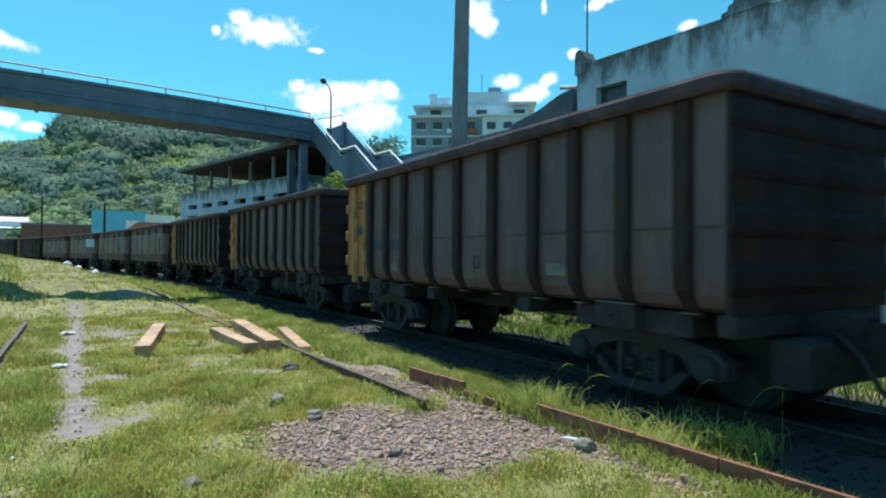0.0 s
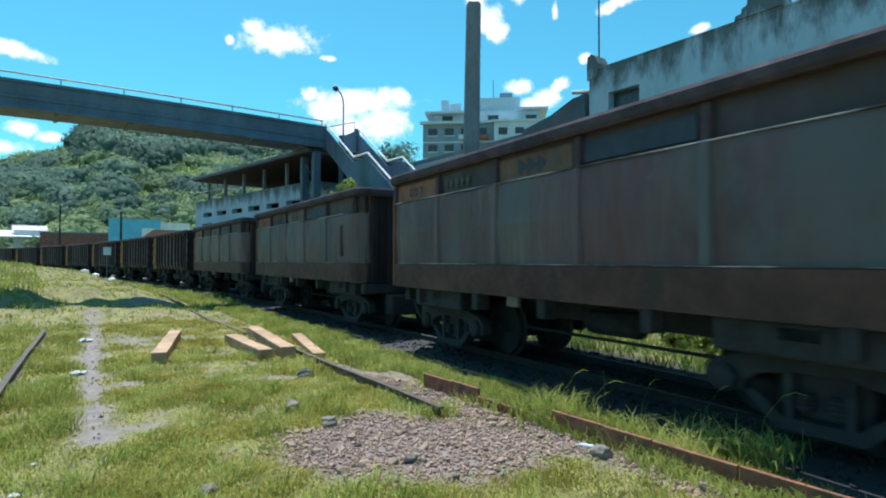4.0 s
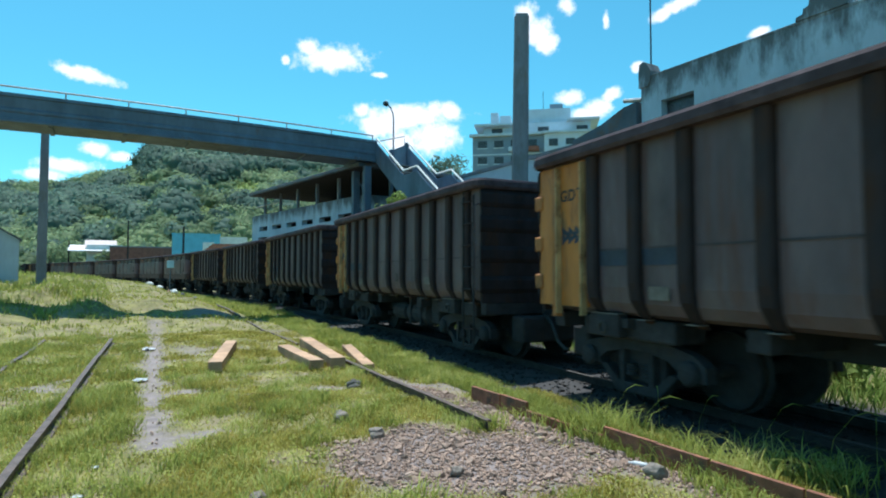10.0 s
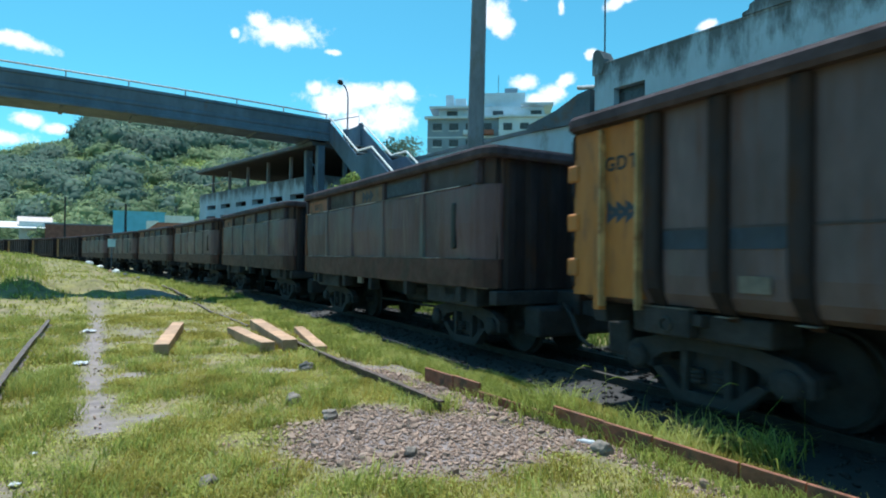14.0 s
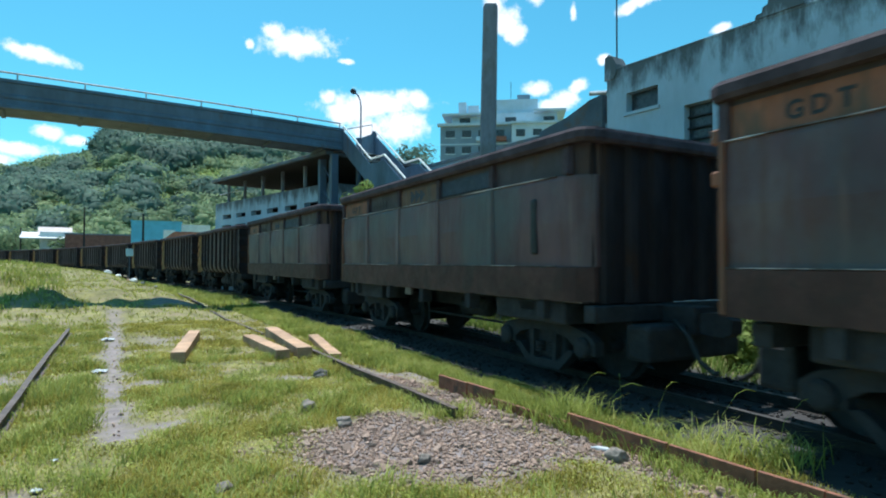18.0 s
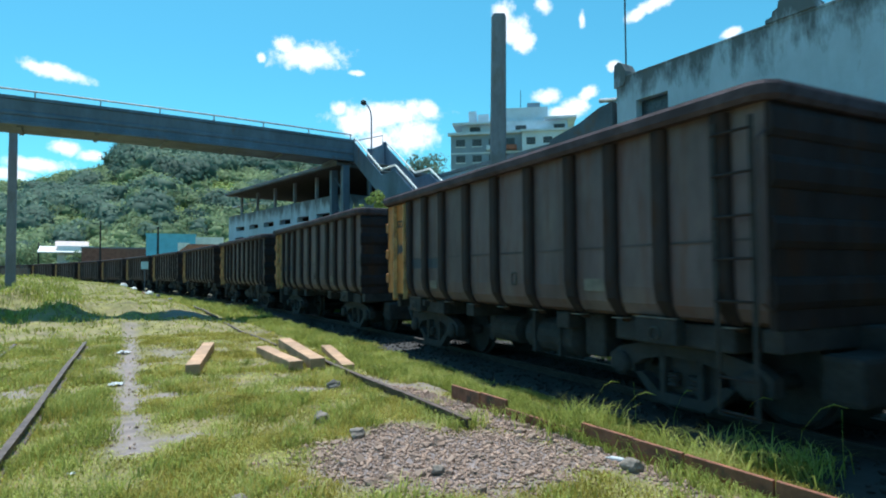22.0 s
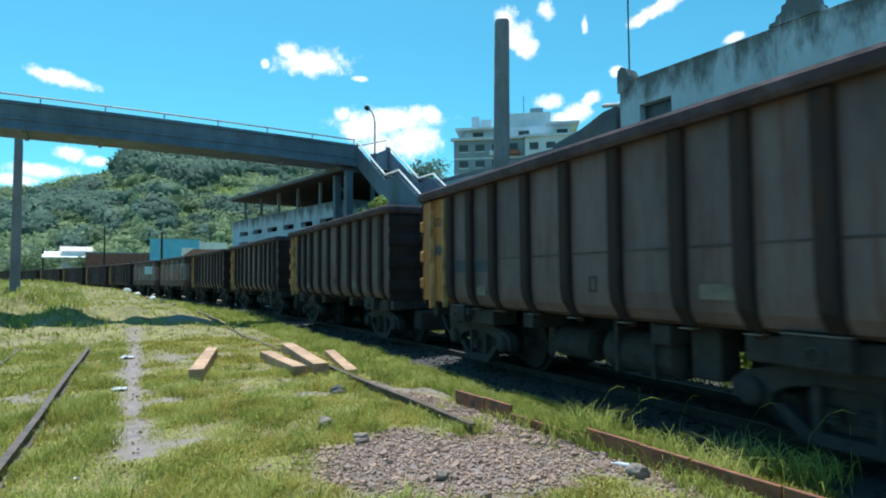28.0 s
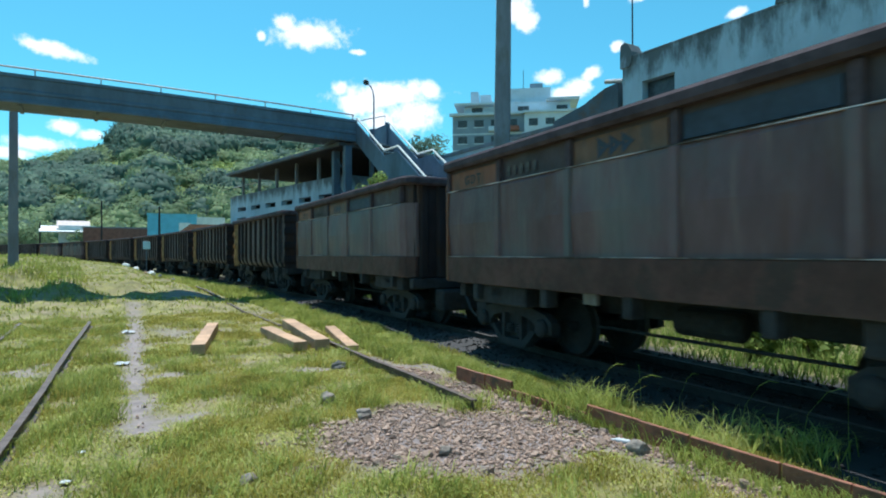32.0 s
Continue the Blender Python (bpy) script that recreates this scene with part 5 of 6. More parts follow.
def far_houses():
    def at(az, dist, turn=None):
        a = radians(az)
        return pose(-dist * math.sin(a), dist * math.cos(a), 0, 0, 0, az if turn is None else turn)
    # blue house: x to the right, y away
    b = tagged(new("blue_house"), "flat-roofed sky-blue house beyond the train", "house")
    b.matrix_basis = at(28, 95)
    part("wall", box_mesh("wall", BLUE_WALL, -5.2, 0, 0, 1.4, 6, 7.4), b)
    part("side_wing", box_mesh("side_wing", WHITE, 1.4, 0.6, 0, 5.4, 6, 7.2), b)
    part("window", box_mesh("window", WHITE, -1.0, -0.06, 4.9, 0.6, 0.02, 6.3), b)
    part("parapet", box_mesh("parapet", BLUE_WALL, -5.3, -0.1, 7.4, 1.5, 6.1, 7.6), b)
    b = tagged(new("boundary_wall"), "long dull red brick boundary wall", "wall")
    b.matrix_basis = at(32.6, 106)
    part("wall", box_mesh("wall", BRICK_RED, -6.2, 0, 0, 6.0, 0.4, 5.75), b)
    part("coping", box_mesh("coping", CONCRETE, -6.3, -0.05, 5.75, 6.1, 0.45, 5.95), b)
    b = tagged(new("shed"), "shed with a pale metal roof and faded pink tiles", "house")
    b.matrix_basis = at(37, 114)
    part("wall", box_mesh("wall", WHITE, -1.3, 0, 0, 3.9, 6, 6.4), b)
    part("roof", done(prism(((-1.4, 5.2), (4.5, 6.35), (4.5, 6.5), (-1.4, 5.35)), -3.9, 2.6, "x"), "roof", material("weathered_zinc_sheet", (0.6, 0.6, 0.62), 0.6, 0.2, 0.2, 1.5)), b)
    part("tile_roof", done(prism(((0.5, 5.9), (4.6, 7.4), (4.8, 7.3), (4.8, 6.8), (0.5, 5.7)), -1.6, 3.2, "x"), "tile_roof", material("faded_pink_tiles", (0.55, 0.46, 0.44), 0.85, 0, 0.15, 2)), b)
    part("window", box_mesh("window", DARK_GLASS, 2.2, -0.05, 4.6, 3.2, 0.02, 5.6), b)
    b = tagged(new("cottage"), "small house with a red tiled gable roof", "house")
    b.matrix_basis = at(25.9, 70)
    part("wall", box_mesh("wall", WHITE, -3.2, 0, 0, 2.4, 5, 3.9), b)
    part("roof", done(prism(((-3.6, 3.8), (-2.2, 4.9), (2.8, 4.9), (2.8, 3.8)), -0.4, 5.4, "y"), "roof", TILE_RED), b)
    b = tagged(new("garden_wall_house"), "white plastered shed gable at the edge of the yard", "house")
    b.matrix_basis = at(43.6, 30)
    part("wall", done(prism(((-1.6, 0.3), (0.75, 0.3), (0.75, 3.0), (0.3, 3.3), (-0.9, 4.1), (-1.6, 4.1)), 0, 3, "y"), "wall", WALL_PALE), b)
    part("roof_edge", done(prism(((-1.0, 4.16), (0.82, 3.02), (0.82, 2.94), (-1.0, 4.08)), -0.1, 3.1, "y"), "roof_edge", ROOF_TIN), b)


far_houses()


# ---- hill ----
def hill_top(az):
    pts = ((-30, 4), (-5, 6.5), (0, 8), (8, 9.3), (16.6, 10.4), (22, 11.0), (27.3, 11.4), (30, 11.6), (32.3, 11.0), (34, 9.0), (38, 7.7), (41.7, 6.8), (46, 6.4), (52, 5.5), (70, 3))
    return float(np.interp(az, [p[0] for p in pts], [p[1] for p in pts]))


HILL = material("scrub_hillside", (0.36, 0.41, 0.16), 0.95, 0, 0.25, 0.05, (0.27, 0.33, 0.14), 0.6, 0.03, 0.6, 0.6)


def hill_spot(az, k):
    """A spot on the hill: k = 0 at its foot, 1 on its crest."""
    dist = 120 + 170 * k
    top = 1.6 + 290 * math.tan(radians(hill_top(az)))
    z = -0.5 + top * (k ** 0.9)
    z += 2.5 * noise.noise((az * 0.35, k * 4, 1)) * min(1, 4 * k) * (1 - k * 0.6)
    a = radians(az)
    return Vector((-dist * math.sin(a), dist * math.cos(a), z))


def build_hill():
    n, m = 70, 14
    verts = []
    for j in range(m + 3):
        for i in range(n + 1):
            az = -30 + 100 * i / n
            if j <= m:
                verts.append(hill_spot(az, j / m))
            else:
                p = hill_spot(az, 1)
                k = 1 + 0.35 * (j - m)
                verts.append(Vector((p.x * k, p.y * k, p.z * (1 - 0.45 * (j - m)))))
    faces = [(j * (n + 1) + i, j * (n + 1) + i + 1, (j + 1) * (n + 1) + i + 1, (j + 1) * (n + 1) + i) for j in range(m + 2) for i in range(n)]
    tagged(new("hillside", mesh_from("hillside", [tuple(v) for v in verts], faces, HILL, True)), "steep green scrub-covered hillside", "hill", kind="structure")


build_hill()


# ---- plants and loose things ----
def leafy(name, color, dry, vary=0.45, through_=0.42, rough=0.75, patches=1.5, single=0.75):
    """Leaves and blades: colour differs blade by blade, light comes through."""
    m = bpy.data.materials.new(name)
    m.use_nodes = True
    n, l = m.node_tree.nodes, m.node_tree.links
    b, o = n["Principled BSDF"], n["Material Output"]
    b.inputs["Roughness"].default_value = rough
    b.inputs["Specular IOR Level"].default_value = 0.12
    g = n.new("ShaderNodeNewGeometry")
    co = n.new("ShaderNodeTexCoord")
    t = n.new("ShaderNodeTexNoise")
    t.inputs["Scale"].default_value, t.inputs["Detail"].default_value = patches, 5.0
    l.new(co.outputs["Object"], t.inputs["Vector"])
    add = n.new("ShaderNodeMath")
    add.operation = "ADD"
    fine = n.new("ShaderNodeMath")
    fine.operation = "MULTIPLY"
    fine.inputs[1].default_value = single
    l.new(g.outputs["Random Per Island"], fine.inputs[0])
    patch = n.new("ShaderNodeMapRange")
    patch.inputs["From Min"].default_value, patch.inputs["From Max"].default_value = 0.3, 0.7
    l.new(t.outputs[0], patch.inputs["Value"])
    l.new(fine.outputs[0], add.inputs[0])
    l.new(patch.outputs[0], add.inputs[1])
    r = n.new("ShaderNodeValToRGB")
    e = r.color_ramp.elements
    e[0].position, e[0].color = 0.25, (*[c * (1 - vary) for c in color], 1)
    e[1].position, e[1].color = 0.95, (*dry, 1)
    mid = e.new(0.6)
    mid.color = (*color, 1)
    half = n.new("ShaderNodeMath")
    half.operation = "MULTIPLY"
    half.inputs[1].default_value = 1.085 / (1 + single)
    l.new(add.outputs[0], half.inputs[0])
    l.new(half.outputs[0], r.inputs[0])
    l.new(r.outputs[0], b.inputs["Base Color"])
    tr = n.new("ShaderNodeBsdfTranslucent")
    l.new(r.outputs[0], tr.inputs["Color"])
    mx = n.new("ShaderNodeMixShader")
    mx.inputs[0].default_value = through_
    l.new(b.outputs[0], mx.inputs[1])
    l.new(tr.outputs[0], mx.inputs[2])
    l.new(mx.outputs[0], o.inputs["Surface"])
    return m


GRASS = leafy("yard_grass", (0.46, 0.415, 0.09), (0.63, 0.54, 0.22), 0.58, 0.42, 0.75, 1.5, 1.1)
GRASS_TALL = leafy("tall_green_grass", (0.33, 0.375, 0.085), (0.54, 0.52, 0.2))
GRASS_FAR = leafy("far_yard_grass", (0.41, 0.42, 0.09), (0.56, 0.54, 0.2), 0.5, 0.42, 0.75, 1.2, 0.9)
# Hill leaf colours are lightened and blued to hold distance haze.
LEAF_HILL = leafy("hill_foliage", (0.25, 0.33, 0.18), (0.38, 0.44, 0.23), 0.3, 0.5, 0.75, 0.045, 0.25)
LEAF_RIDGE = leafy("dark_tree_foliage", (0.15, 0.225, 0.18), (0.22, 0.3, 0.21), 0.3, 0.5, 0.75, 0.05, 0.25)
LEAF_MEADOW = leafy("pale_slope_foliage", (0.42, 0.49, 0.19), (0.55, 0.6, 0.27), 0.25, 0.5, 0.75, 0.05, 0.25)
LEAF_NEAR = leafy("bush_foliage", (0.27, 0.36, 0.1), (0.48, 0.5, 0.18), 0.45, 0.42)
BARK = material("brown_bark", (0.12, 0.09, 0.065), 0.9, 0, 0.3, 6)
rng = np.random.default_rng(7)


def fast_mesh(name, verts, loops, sizes, mat):
    """A mesh from numpy arrays: corner indices and the number of corners of each face."""
    me = bpy.data.meshes.new(name)
    me.vertices.add(len(verts))
    me.vertices.foreach_set("co", np.asarray(verts, dtype=np.float32).ravel())
    me.loops.add(len(loops))
    me.loops.foreach_set("vertex_index", np.asarray(loops, dtype=np.int32))
    me.polygons.add(len(sizes))
    me.polygons.foreach_set("loop_start", np.concatenate(([0], np.cumsum(sizes)[:-1])).astype(np.int32))
    me.update(calc_edges=True)
    me.validate()
    me.materials.append(mat)
    return me


def blades(x, y, z, h, w, bend):
    """Bent tapering blades: one quad and a tip each."""
    n = len(x)
    a, b = rng.uniform(0, math.tau, n), rng.uniform(0, math.tau, n)
    cx, cy, dx, dy = np.cos(a) * w / 2, np.sin(a) * w / 2, np.cos(b) * bend * h, np.sin(b) * bend * h
    v = np.empty((n, 5, 3))
    v[:, 0] = np.stack((x - cx, y - cy, z - 0.01), 1)
    v[:, 1] = np.stack((x + cx, y + cy, z - 0.01), 1)
    v[:, 2] = np.stack((x + cx * 0.75 + dx * 0.35, y + cy * 0.75 + dy * 0.35, z + h * 0.6), 1)
    v[:, 3] = np.stack((x - cx * 0.75 + dx * 0.35, y - cy * 0.75 + dy * 0.35, z + h * 0.6), 1)
    v[:, 4] = np.stack((x + dx, y + dy, z + h * (1 - 0.25 * bend)), 1)
    base = (np.arange(n) * 5)[:, None]
    loops = (base + np.array([0, 1, 2, 3, 3, 2, 4])).ravel()
    sizes = np.tile([4, 3], n)
    return v.reshape(-1, 3), loops, sizes


def lat_of(x, y):
    return np.hypot(x - CX, y - CY) - RADIUS


TURF = np.array([[noise.noise((x * 1.1, y * 1.1, 13)) + 0.7 * noise.noise((x * 3.1, y * 3.1, 17)) if abs(x) < 18 and -1 < y < 26 else 0.0 for x in XS] for y in YS])


def grass_field(name, n, r0, r1, az0, az1, h0, h1, w, label, mat, keep):
    """Blades strewn over a sector in front of the yard, thinned where the soil is bare."""
    r = np.sqrt(rng.uniform(r0 * r0, r1 * r1, n))
    a = np.radians(rng.uniform(az0, az1, n))
    x, y = -r * np.sin(a), r * np.cos(a)
    lush = np.clip(0.55 + 1.15 * sample(TURF, x, y), 0.12, 1.0)
    ok = keep(x, y) & (rng.uniform(0, 1, n) > sample(BARE, x, y) * 1.02) & (rng.uniform(0, 1, n) < lush)
    x, y, lush = x[ok], y[ok], lush[ok]
    k = 0.5 + 0.5 * np.sin(x * 1.9 + 1.3 * np.sin(y * 1.1)) * np.sin(y * 1.6 + 0.7 * np.sin(x * 2.3))
    h = rng.uniform(h0, h1, len(x)) * (0.7 + 0.5 * k) * (0.4 + 0.85 * lush) * (1 - 0.5 * sample(BARE, x, y))
    v, lo, si = blades(x, y, sample(ZS, x, y), h, rng.uniform(0.6, 1.3, len(x)) * w, rng.uniform(0.2, 0.9, len(x)))
    return tagged(new(name, fast_mesh(name, v, lo, si, mat)), label, "grass", kind="stuff")


clear = lambda x, y: (lat_of(x, y) < 0.05)
grass_field("short_grass", 330000, 2.6, 8.5, -44, 50, 0.022, 0.064, 0.0085, "short sunlit yard grass, green and straw-coloured", GRASS, clear)
grass_field("short_grass", 230000, 8.5, 17, -30, 50, 0.035, 0.09, 0.014, "short sunlit yard grass, green and straw-coloured", GRASS, clear)
grass_field("short_grass", 90000, 17, 48, 5, 52, 0.05, 0.13, 0.03, "sunlit grass rising towards the far yard", GRASS_FAR, clear)
grass_field("bank_grass", 40000, 19, 42, 27, 54, 0.12, 0.36, 0.03, "long rough grass on the bank", GRASS_TALL, lambda x, y: (lat_of(x, y) < -6) & (rng.uniform(0, 1, len(x)) < np.clip((np.degrees(np.arctan2(-x, y)) - 28) / 14, 0, 0.6)))
# the siding's taller tufts
siding = lambda x, y: (np.abs((x + 3.9) * 0.853 + (y - 3.2) * 0.523) < 1.5) & (lat_of(x, y) < -4)
grass_field("siding_grass", 60000, 3, 17, 25, 52, 0.06, 0.17, 0.01, "soft green grass between the siding rails", GRASS_TALL, siding)


def fringe(name, n, s0, s1, lat0, lat1, h0, h1, w, label, mat=None):
    """Longer grass beside the line."""
    s, lat = rng.uniform(s0, s1, n) , rng.uniform(lat0, lat1, n)
    tuft = np.sin(s * 3.1 + 2 * np.sin(lat * 4)) * np.sin(s * 1.3 + lat * 5) + rng.uniform(-0.7, 0.7, n)
    s, lat = s[tuft > -0.35], lat[tuft > -0.35]
    a = THETA + s / RADIUS
    x, y = CX + (RADIUS + lat) * np.cos(a), CY + (RADIUS + lat) * np.sin(a)
    h = rng.uniform(h0, h1, len(x)) * (0.6 + 0.5 * np.sin(s * 2.3) ** 2)
    v, lo, si = blades(x, y, sample(ZS, x, y), h, rng.uniform(0.6, 1.3, len(x)) * w, rng.uniform(0.3, 1.1, len(x)))
    return tagged(new(name, fast_mesh(name, v, lo, si, mat or GRASS_TALL)), label, "grass", kind="stuff")


WEEDS = leafy("shaded_weeds", (0.16, 0.24, 0.055), (0.34, 0.37, 0.11))
fringe("tall_grass", 20000, 0.0, 9, -0.82, -0.34, 0.06, 0.2, 0.01, "tall bright grass between the plate and the line")
fringe("tall_grass", 18000, 8, 22, -1.25, -0.2, 0.08, 0.2, 0.016, "tall bright grass along the shaded line")
fringe("tall_grass", 12000, 22, 60, -1.6, 0.1, 0.1, 0.28, 0.035, "tall bright grass along the shaded line")
fringe("far_side_weeds", 60000, -1, 26, 2.85, 9.5, 0.1, 0.38, 0.02, "lush sunlit weeds on the far side of the line", WEEDS)


def tuft(x, y, n, h, spread_, label, name="grass_tuft"):
    px, py = rng.normal(x, spread_, n), rng.normal(y, spread_, n)
    v, lo, si = blades(px, py, sample(ZS, px, py), rng.uniform(0.5, 1, n) * h, rng.uniform(0.006, 0.014, n), rng.uniform(0.4, 1.3, n))
    return tagged(new(name, fast_mesh(name, v, lo, si, GRASS_TALL)), label, "grass", kind="stuff")


tuft(0.95, 5.95, 420, 0.42, 0.16, "large bright tuft of long grass by the rusty plate")
tuft(-2.3, 9.0, 260, 0.24, 0.16, "green tuft by the timber")
tuft(-0.2, 6.2, 180, 0.2, 0.12, "green tuft at the rail's cut end")
tuft(-1.6, 6.6, 260, 0.2, 0.2, "green tuft beside the stones")
tuft(2.0, 5.0, 240, 0.34, 0.2, "long grass leaning over the rusty plate")
tuft(0.55, 6.35, 260, 0.26, 0.14, "long grass growing through the rusty plate")
tuft(0.3, 6.75, 160, 0.2, 0.14, "grass hiding part of the rusty plate")
tuft(1.45, 5.35, 260, 0.3, 0.16, "bright grass leaning on the rusty plate")
tuft(0.1, 7.3, 160, 0.26, 0.12, "long grass at the plate's end")
tuft(2.45, 4.75, 240, 0.3, 0.14, "long bright grass between the plate and the rails")
tuft(-10.1, 23.4, 220, 0.5, 0.35, "dark leafy weed beside the line")
n = 420
cx, cy = rng.uniform(-5.5, 2.2, n), rng.uniform(3.2, 10.5, n)
ok = (lat_of(cx, cy) < -0.3) & (sample(BARE, cx, cy) < 0.35)
cx, cy = np.repeat(cx[ok], 70), np.repeat(cy[ok], 70)
m = len(cx)
px, py = cx + rng.normal(0, 0.09, m), cy + rng.normal(0, 0.09, m)
v, lo, si = blades(px, py, sample(ZS, px, py), np.repeat(rng.uniform(0.4, 1.1, m // 70), 70) * rng.uniform(0.07, 0.19, m), rng.uniform(0.006, 0.013, m), rng.uniform(0.4, 1.2, m))
tagged(new("grass_tufts", fast_mesh("grass_tufts", v, lo, si, GRASS_TALL)), "scattered tufts of longer green grass in the yard", "grass", kind="stuff")
for i, (x, y, turn, h) in enumerate(((1.05, 5.95, 20, 0.55), (1.3, 5.8, -20, 0.5), (1.75, 5.6, 40, 0.5), (2.15, 5.2, 10, 0.55), (2.5, 4.9, -30, 0.6), (2.75, 4.7, 60, 0.5), (1.5, 5.9, 80, 0.5))):
    a = radians(turn)
    h *= 0.9
    pts = [(0, 0, 0), (0.05 * math.cos(a), 0.05 * math.sin(a), h * 0.55), (0.18 * math.cos(a), 0.18 * math.sin(a), h * 0.9), (0.27 * math.cos(a), 0.27 * math.sin(a), h * 0.98), (0.36 * math.cos(a), 0.36 * math.sin(a), h * 0.94)]
    stem = tagged(new("seed_stalk", done(tube(pts, [0.003, 0.002, 0.002, 0.005, 0.002], 5), "seed_stalk", GRASS_TALL)), "thin arching seed stalk in the long grass", "weed")
    stem.matrix_basis = pose(x, y, height(x, y))


CLOVER = leafy("low_broad_leaves", (0.36, 0.4, 0.085), (0.6, 0.55, 0.2), 0.55, 0.4, 0.8, 1.3, 1.0)


def low_weeds(n, r0, r1, size):
    """Small broad leaves lying close to the ground between the blades."""
    r, a = np.sqrt(rng.uniform(r0 * r0, r1 * r1, n)), np.radians(rng.uniform(-38, 50, n))
    x, y = -r * np.sin(a), r * np.cos(a)
    lush = np.clip(0.35 + 1.3 * sample(TURF, y * 0.9 - 4, x * 0.8 + 12), 0.05, 1.0)
    ok = (lat_of(x, y) < -0.3) & (rng.uniform(0, 1, n) > sample(BARE, x, y) * 1.05) & (rng.uniform(0, 1, n) < lush)
    x, y = x[ok], y[ok]
    m = len(x)
    p = np.stack((x, y, sample(ZS, x, y) + rng.uniform(0.012, 0.06, m)), 1)
    t, k = rng.uniform(0, math.tau, m), rng.uniform(0.5, 1.3, m)[:, None] * size
    u = np.stack((np.cos(t), np.sin(t), rng.normal(0, 0.35, m)), 1) * k
    w = np.stack((-np.sin(t), np.cos(t), rng.normal(0, 0.35, m)), 1) * k * 0.6
    v = np.stack((p - u, p - w, p + u, p + w), 1).reshape(-1, 3)
    return tagged(new("low_weeds", fast_mesh("low_weeds", v, np.arange(m * 4), np.full(m, 4), CLOVER)), "small broad-leaved weeds low in the turf", "weeds", kind="stuff")


low_weeds(110000, 2.8, 9.0, 0.011)
low_weeds(50000, 9.0, 16.0, 0.018)

# stones
ICO = np.array([(0, 1, 1.618), (0, -1, 1.618), (0, 1, -1.618), (0, -1, -1.618), (1, 1.618, 0), (-1, 1.618, 0), (1, -1.618, 0), (-1, -1.618, 0), (1.618, 0, 1), (-1.618, 0, 1), (1.618, 0, -1), (-1.618, 0, -1)]) / 1.9
ICO_F = [(0, 1, 8), (0, 8, 4), (0, 4, 5), (0, 5, 9), (0, 9, 1), (1, 6, 8), (8, 6, 10), (8, 10, 4), (4, 10, 2), (4, 2, 5), (5, 2, 11), (5, 11, 9), (9, 11, 7), (9, 7, 1), (1, 7, 6), (3, 6, 7), (3, 7, 11), (3, 11, 2), (3, 2, 10), (3, 10, 6)]


def stones(name, x, y, size, label, mat):
    n = len(x)
    v = np.repeat(ICO[None], n, 0) * rng.uniform(0.5, 1.35, (n, 12, 1)) * rng.uniform(0.5, 1.5, (n, 1, 3)) * np.array([1, 1, 0.6])
    tilt = rng.normal(0, 0.45, (n, 1))
    v = np.stack((v[:, :, 0] * np.cos(tilt) + v[:, :, 2] * np.sin(tilt), v[:, :, 1], v[:, :, 2] * np.cos(tilt) - v[:, :, 0] * np.sin(tilt)), 2)
    a = rng.uniform(0, math.tau, n)
    c, s = np.cos(a)[:, None], np.sin(a)[:, None]
    px, py = v[:, :, 0] * c - v[:, :, 1] * s, v[:, :, 0] * s + v[:, :, 1] * c
    k = (size / 2)[:, None]
    v = np.stack((px * k + x[:, None], py * k + y[:, None], v[:, :, 2] * k + (sample(ZS, x, y) + size * 0.18)[:, None]), 2)
    loops = (np.arange(n)[:, None, None] * 12 + np.array(ICO_F)[None]).ravel()
    return tagged(new(name, fast_mesh(name, v.reshape(-1, 3), loops, np.full(n * 20, 3), mat)), label, "stones", kind="stuff")


def chunk(seed):
    """One broken stone, about a metre across before it is scaled: a lopsided block with cut corners."""
    r = np.random.default_rng(seed)
    bm = bmesh.new()
    bmesh.ops.create_cube(bm, size=1.0)
    for v in bm.verts:
        v.co = Vector((v.co.x * r.uniform(0.6, 1.2), v.co.y * r.uniform(0.5, 1.0), v.co.z * r.uniform(0.3, 0.8)))
    bmesh.ops.bevel(bm, geom=bm.edges[:], offset=0.11, segments=1, affect="EDGES")
    for v in bm.verts:
        v.co += Vector(r.uniform(-0.06, 0.06, 3))
    return done(bm, "stone", STONE)


n = 90000
x, y = rng.uniform(-2.4, 3.2, n), rng.uniform(3.2, 8.2, n)
g = np.array([gravel_at(a, b) for a, b in zip(x, y)])
ok = rng.uniform(0, 1, n) < g * 0.8
stones("crushed_stone", x[ok], y[ok], 0.01 + 0.034 * rng.uniform(0, 1, ok.sum()) ** 2.2, "bed of fine pale pinkish broken stone", GRAVEL)
CHUNKS = [chunk(i) for i in range(14)]
heap = tagged(new("stone_heap"), "spread of larger angular pinkish broken stones", "stones")
heap.matrix_basis = pose(-0.35, 5.15, height(-0.35, 5.15))
hx, hy = x[ok][:300], y[ok][:300]
for i in range(min(300, len(hx))):
    size = 0.028 + 0.08 * rng.uniform() ** 2.8
    at = pose(hx[i], hy[i], height(hx[i], hy[i]) + size * 0.12, rng.normal(0, 14), rng.normal(0, 14), rng.uniform(0, 360)) @ Matrix.Scale(size, 4)
    part("stone", CHUNKS[i % 14], heap, heap.matrix_basis.inverted() @ at)
n = 1700
x, y = rng.uniform(-7, 2, n), rng.uniform(3.5, 14, n)
ok = (rng.uniform(0, 1, n) < 0.15 + sample(BARE, x, y)) & (lat_of(x, y) < 0)
stones("pebbles", x[ok], y[ok], rng.uniform(0.015, 0.05, ok.sum()), "scattered pebbles on the yard", GRAVEL)
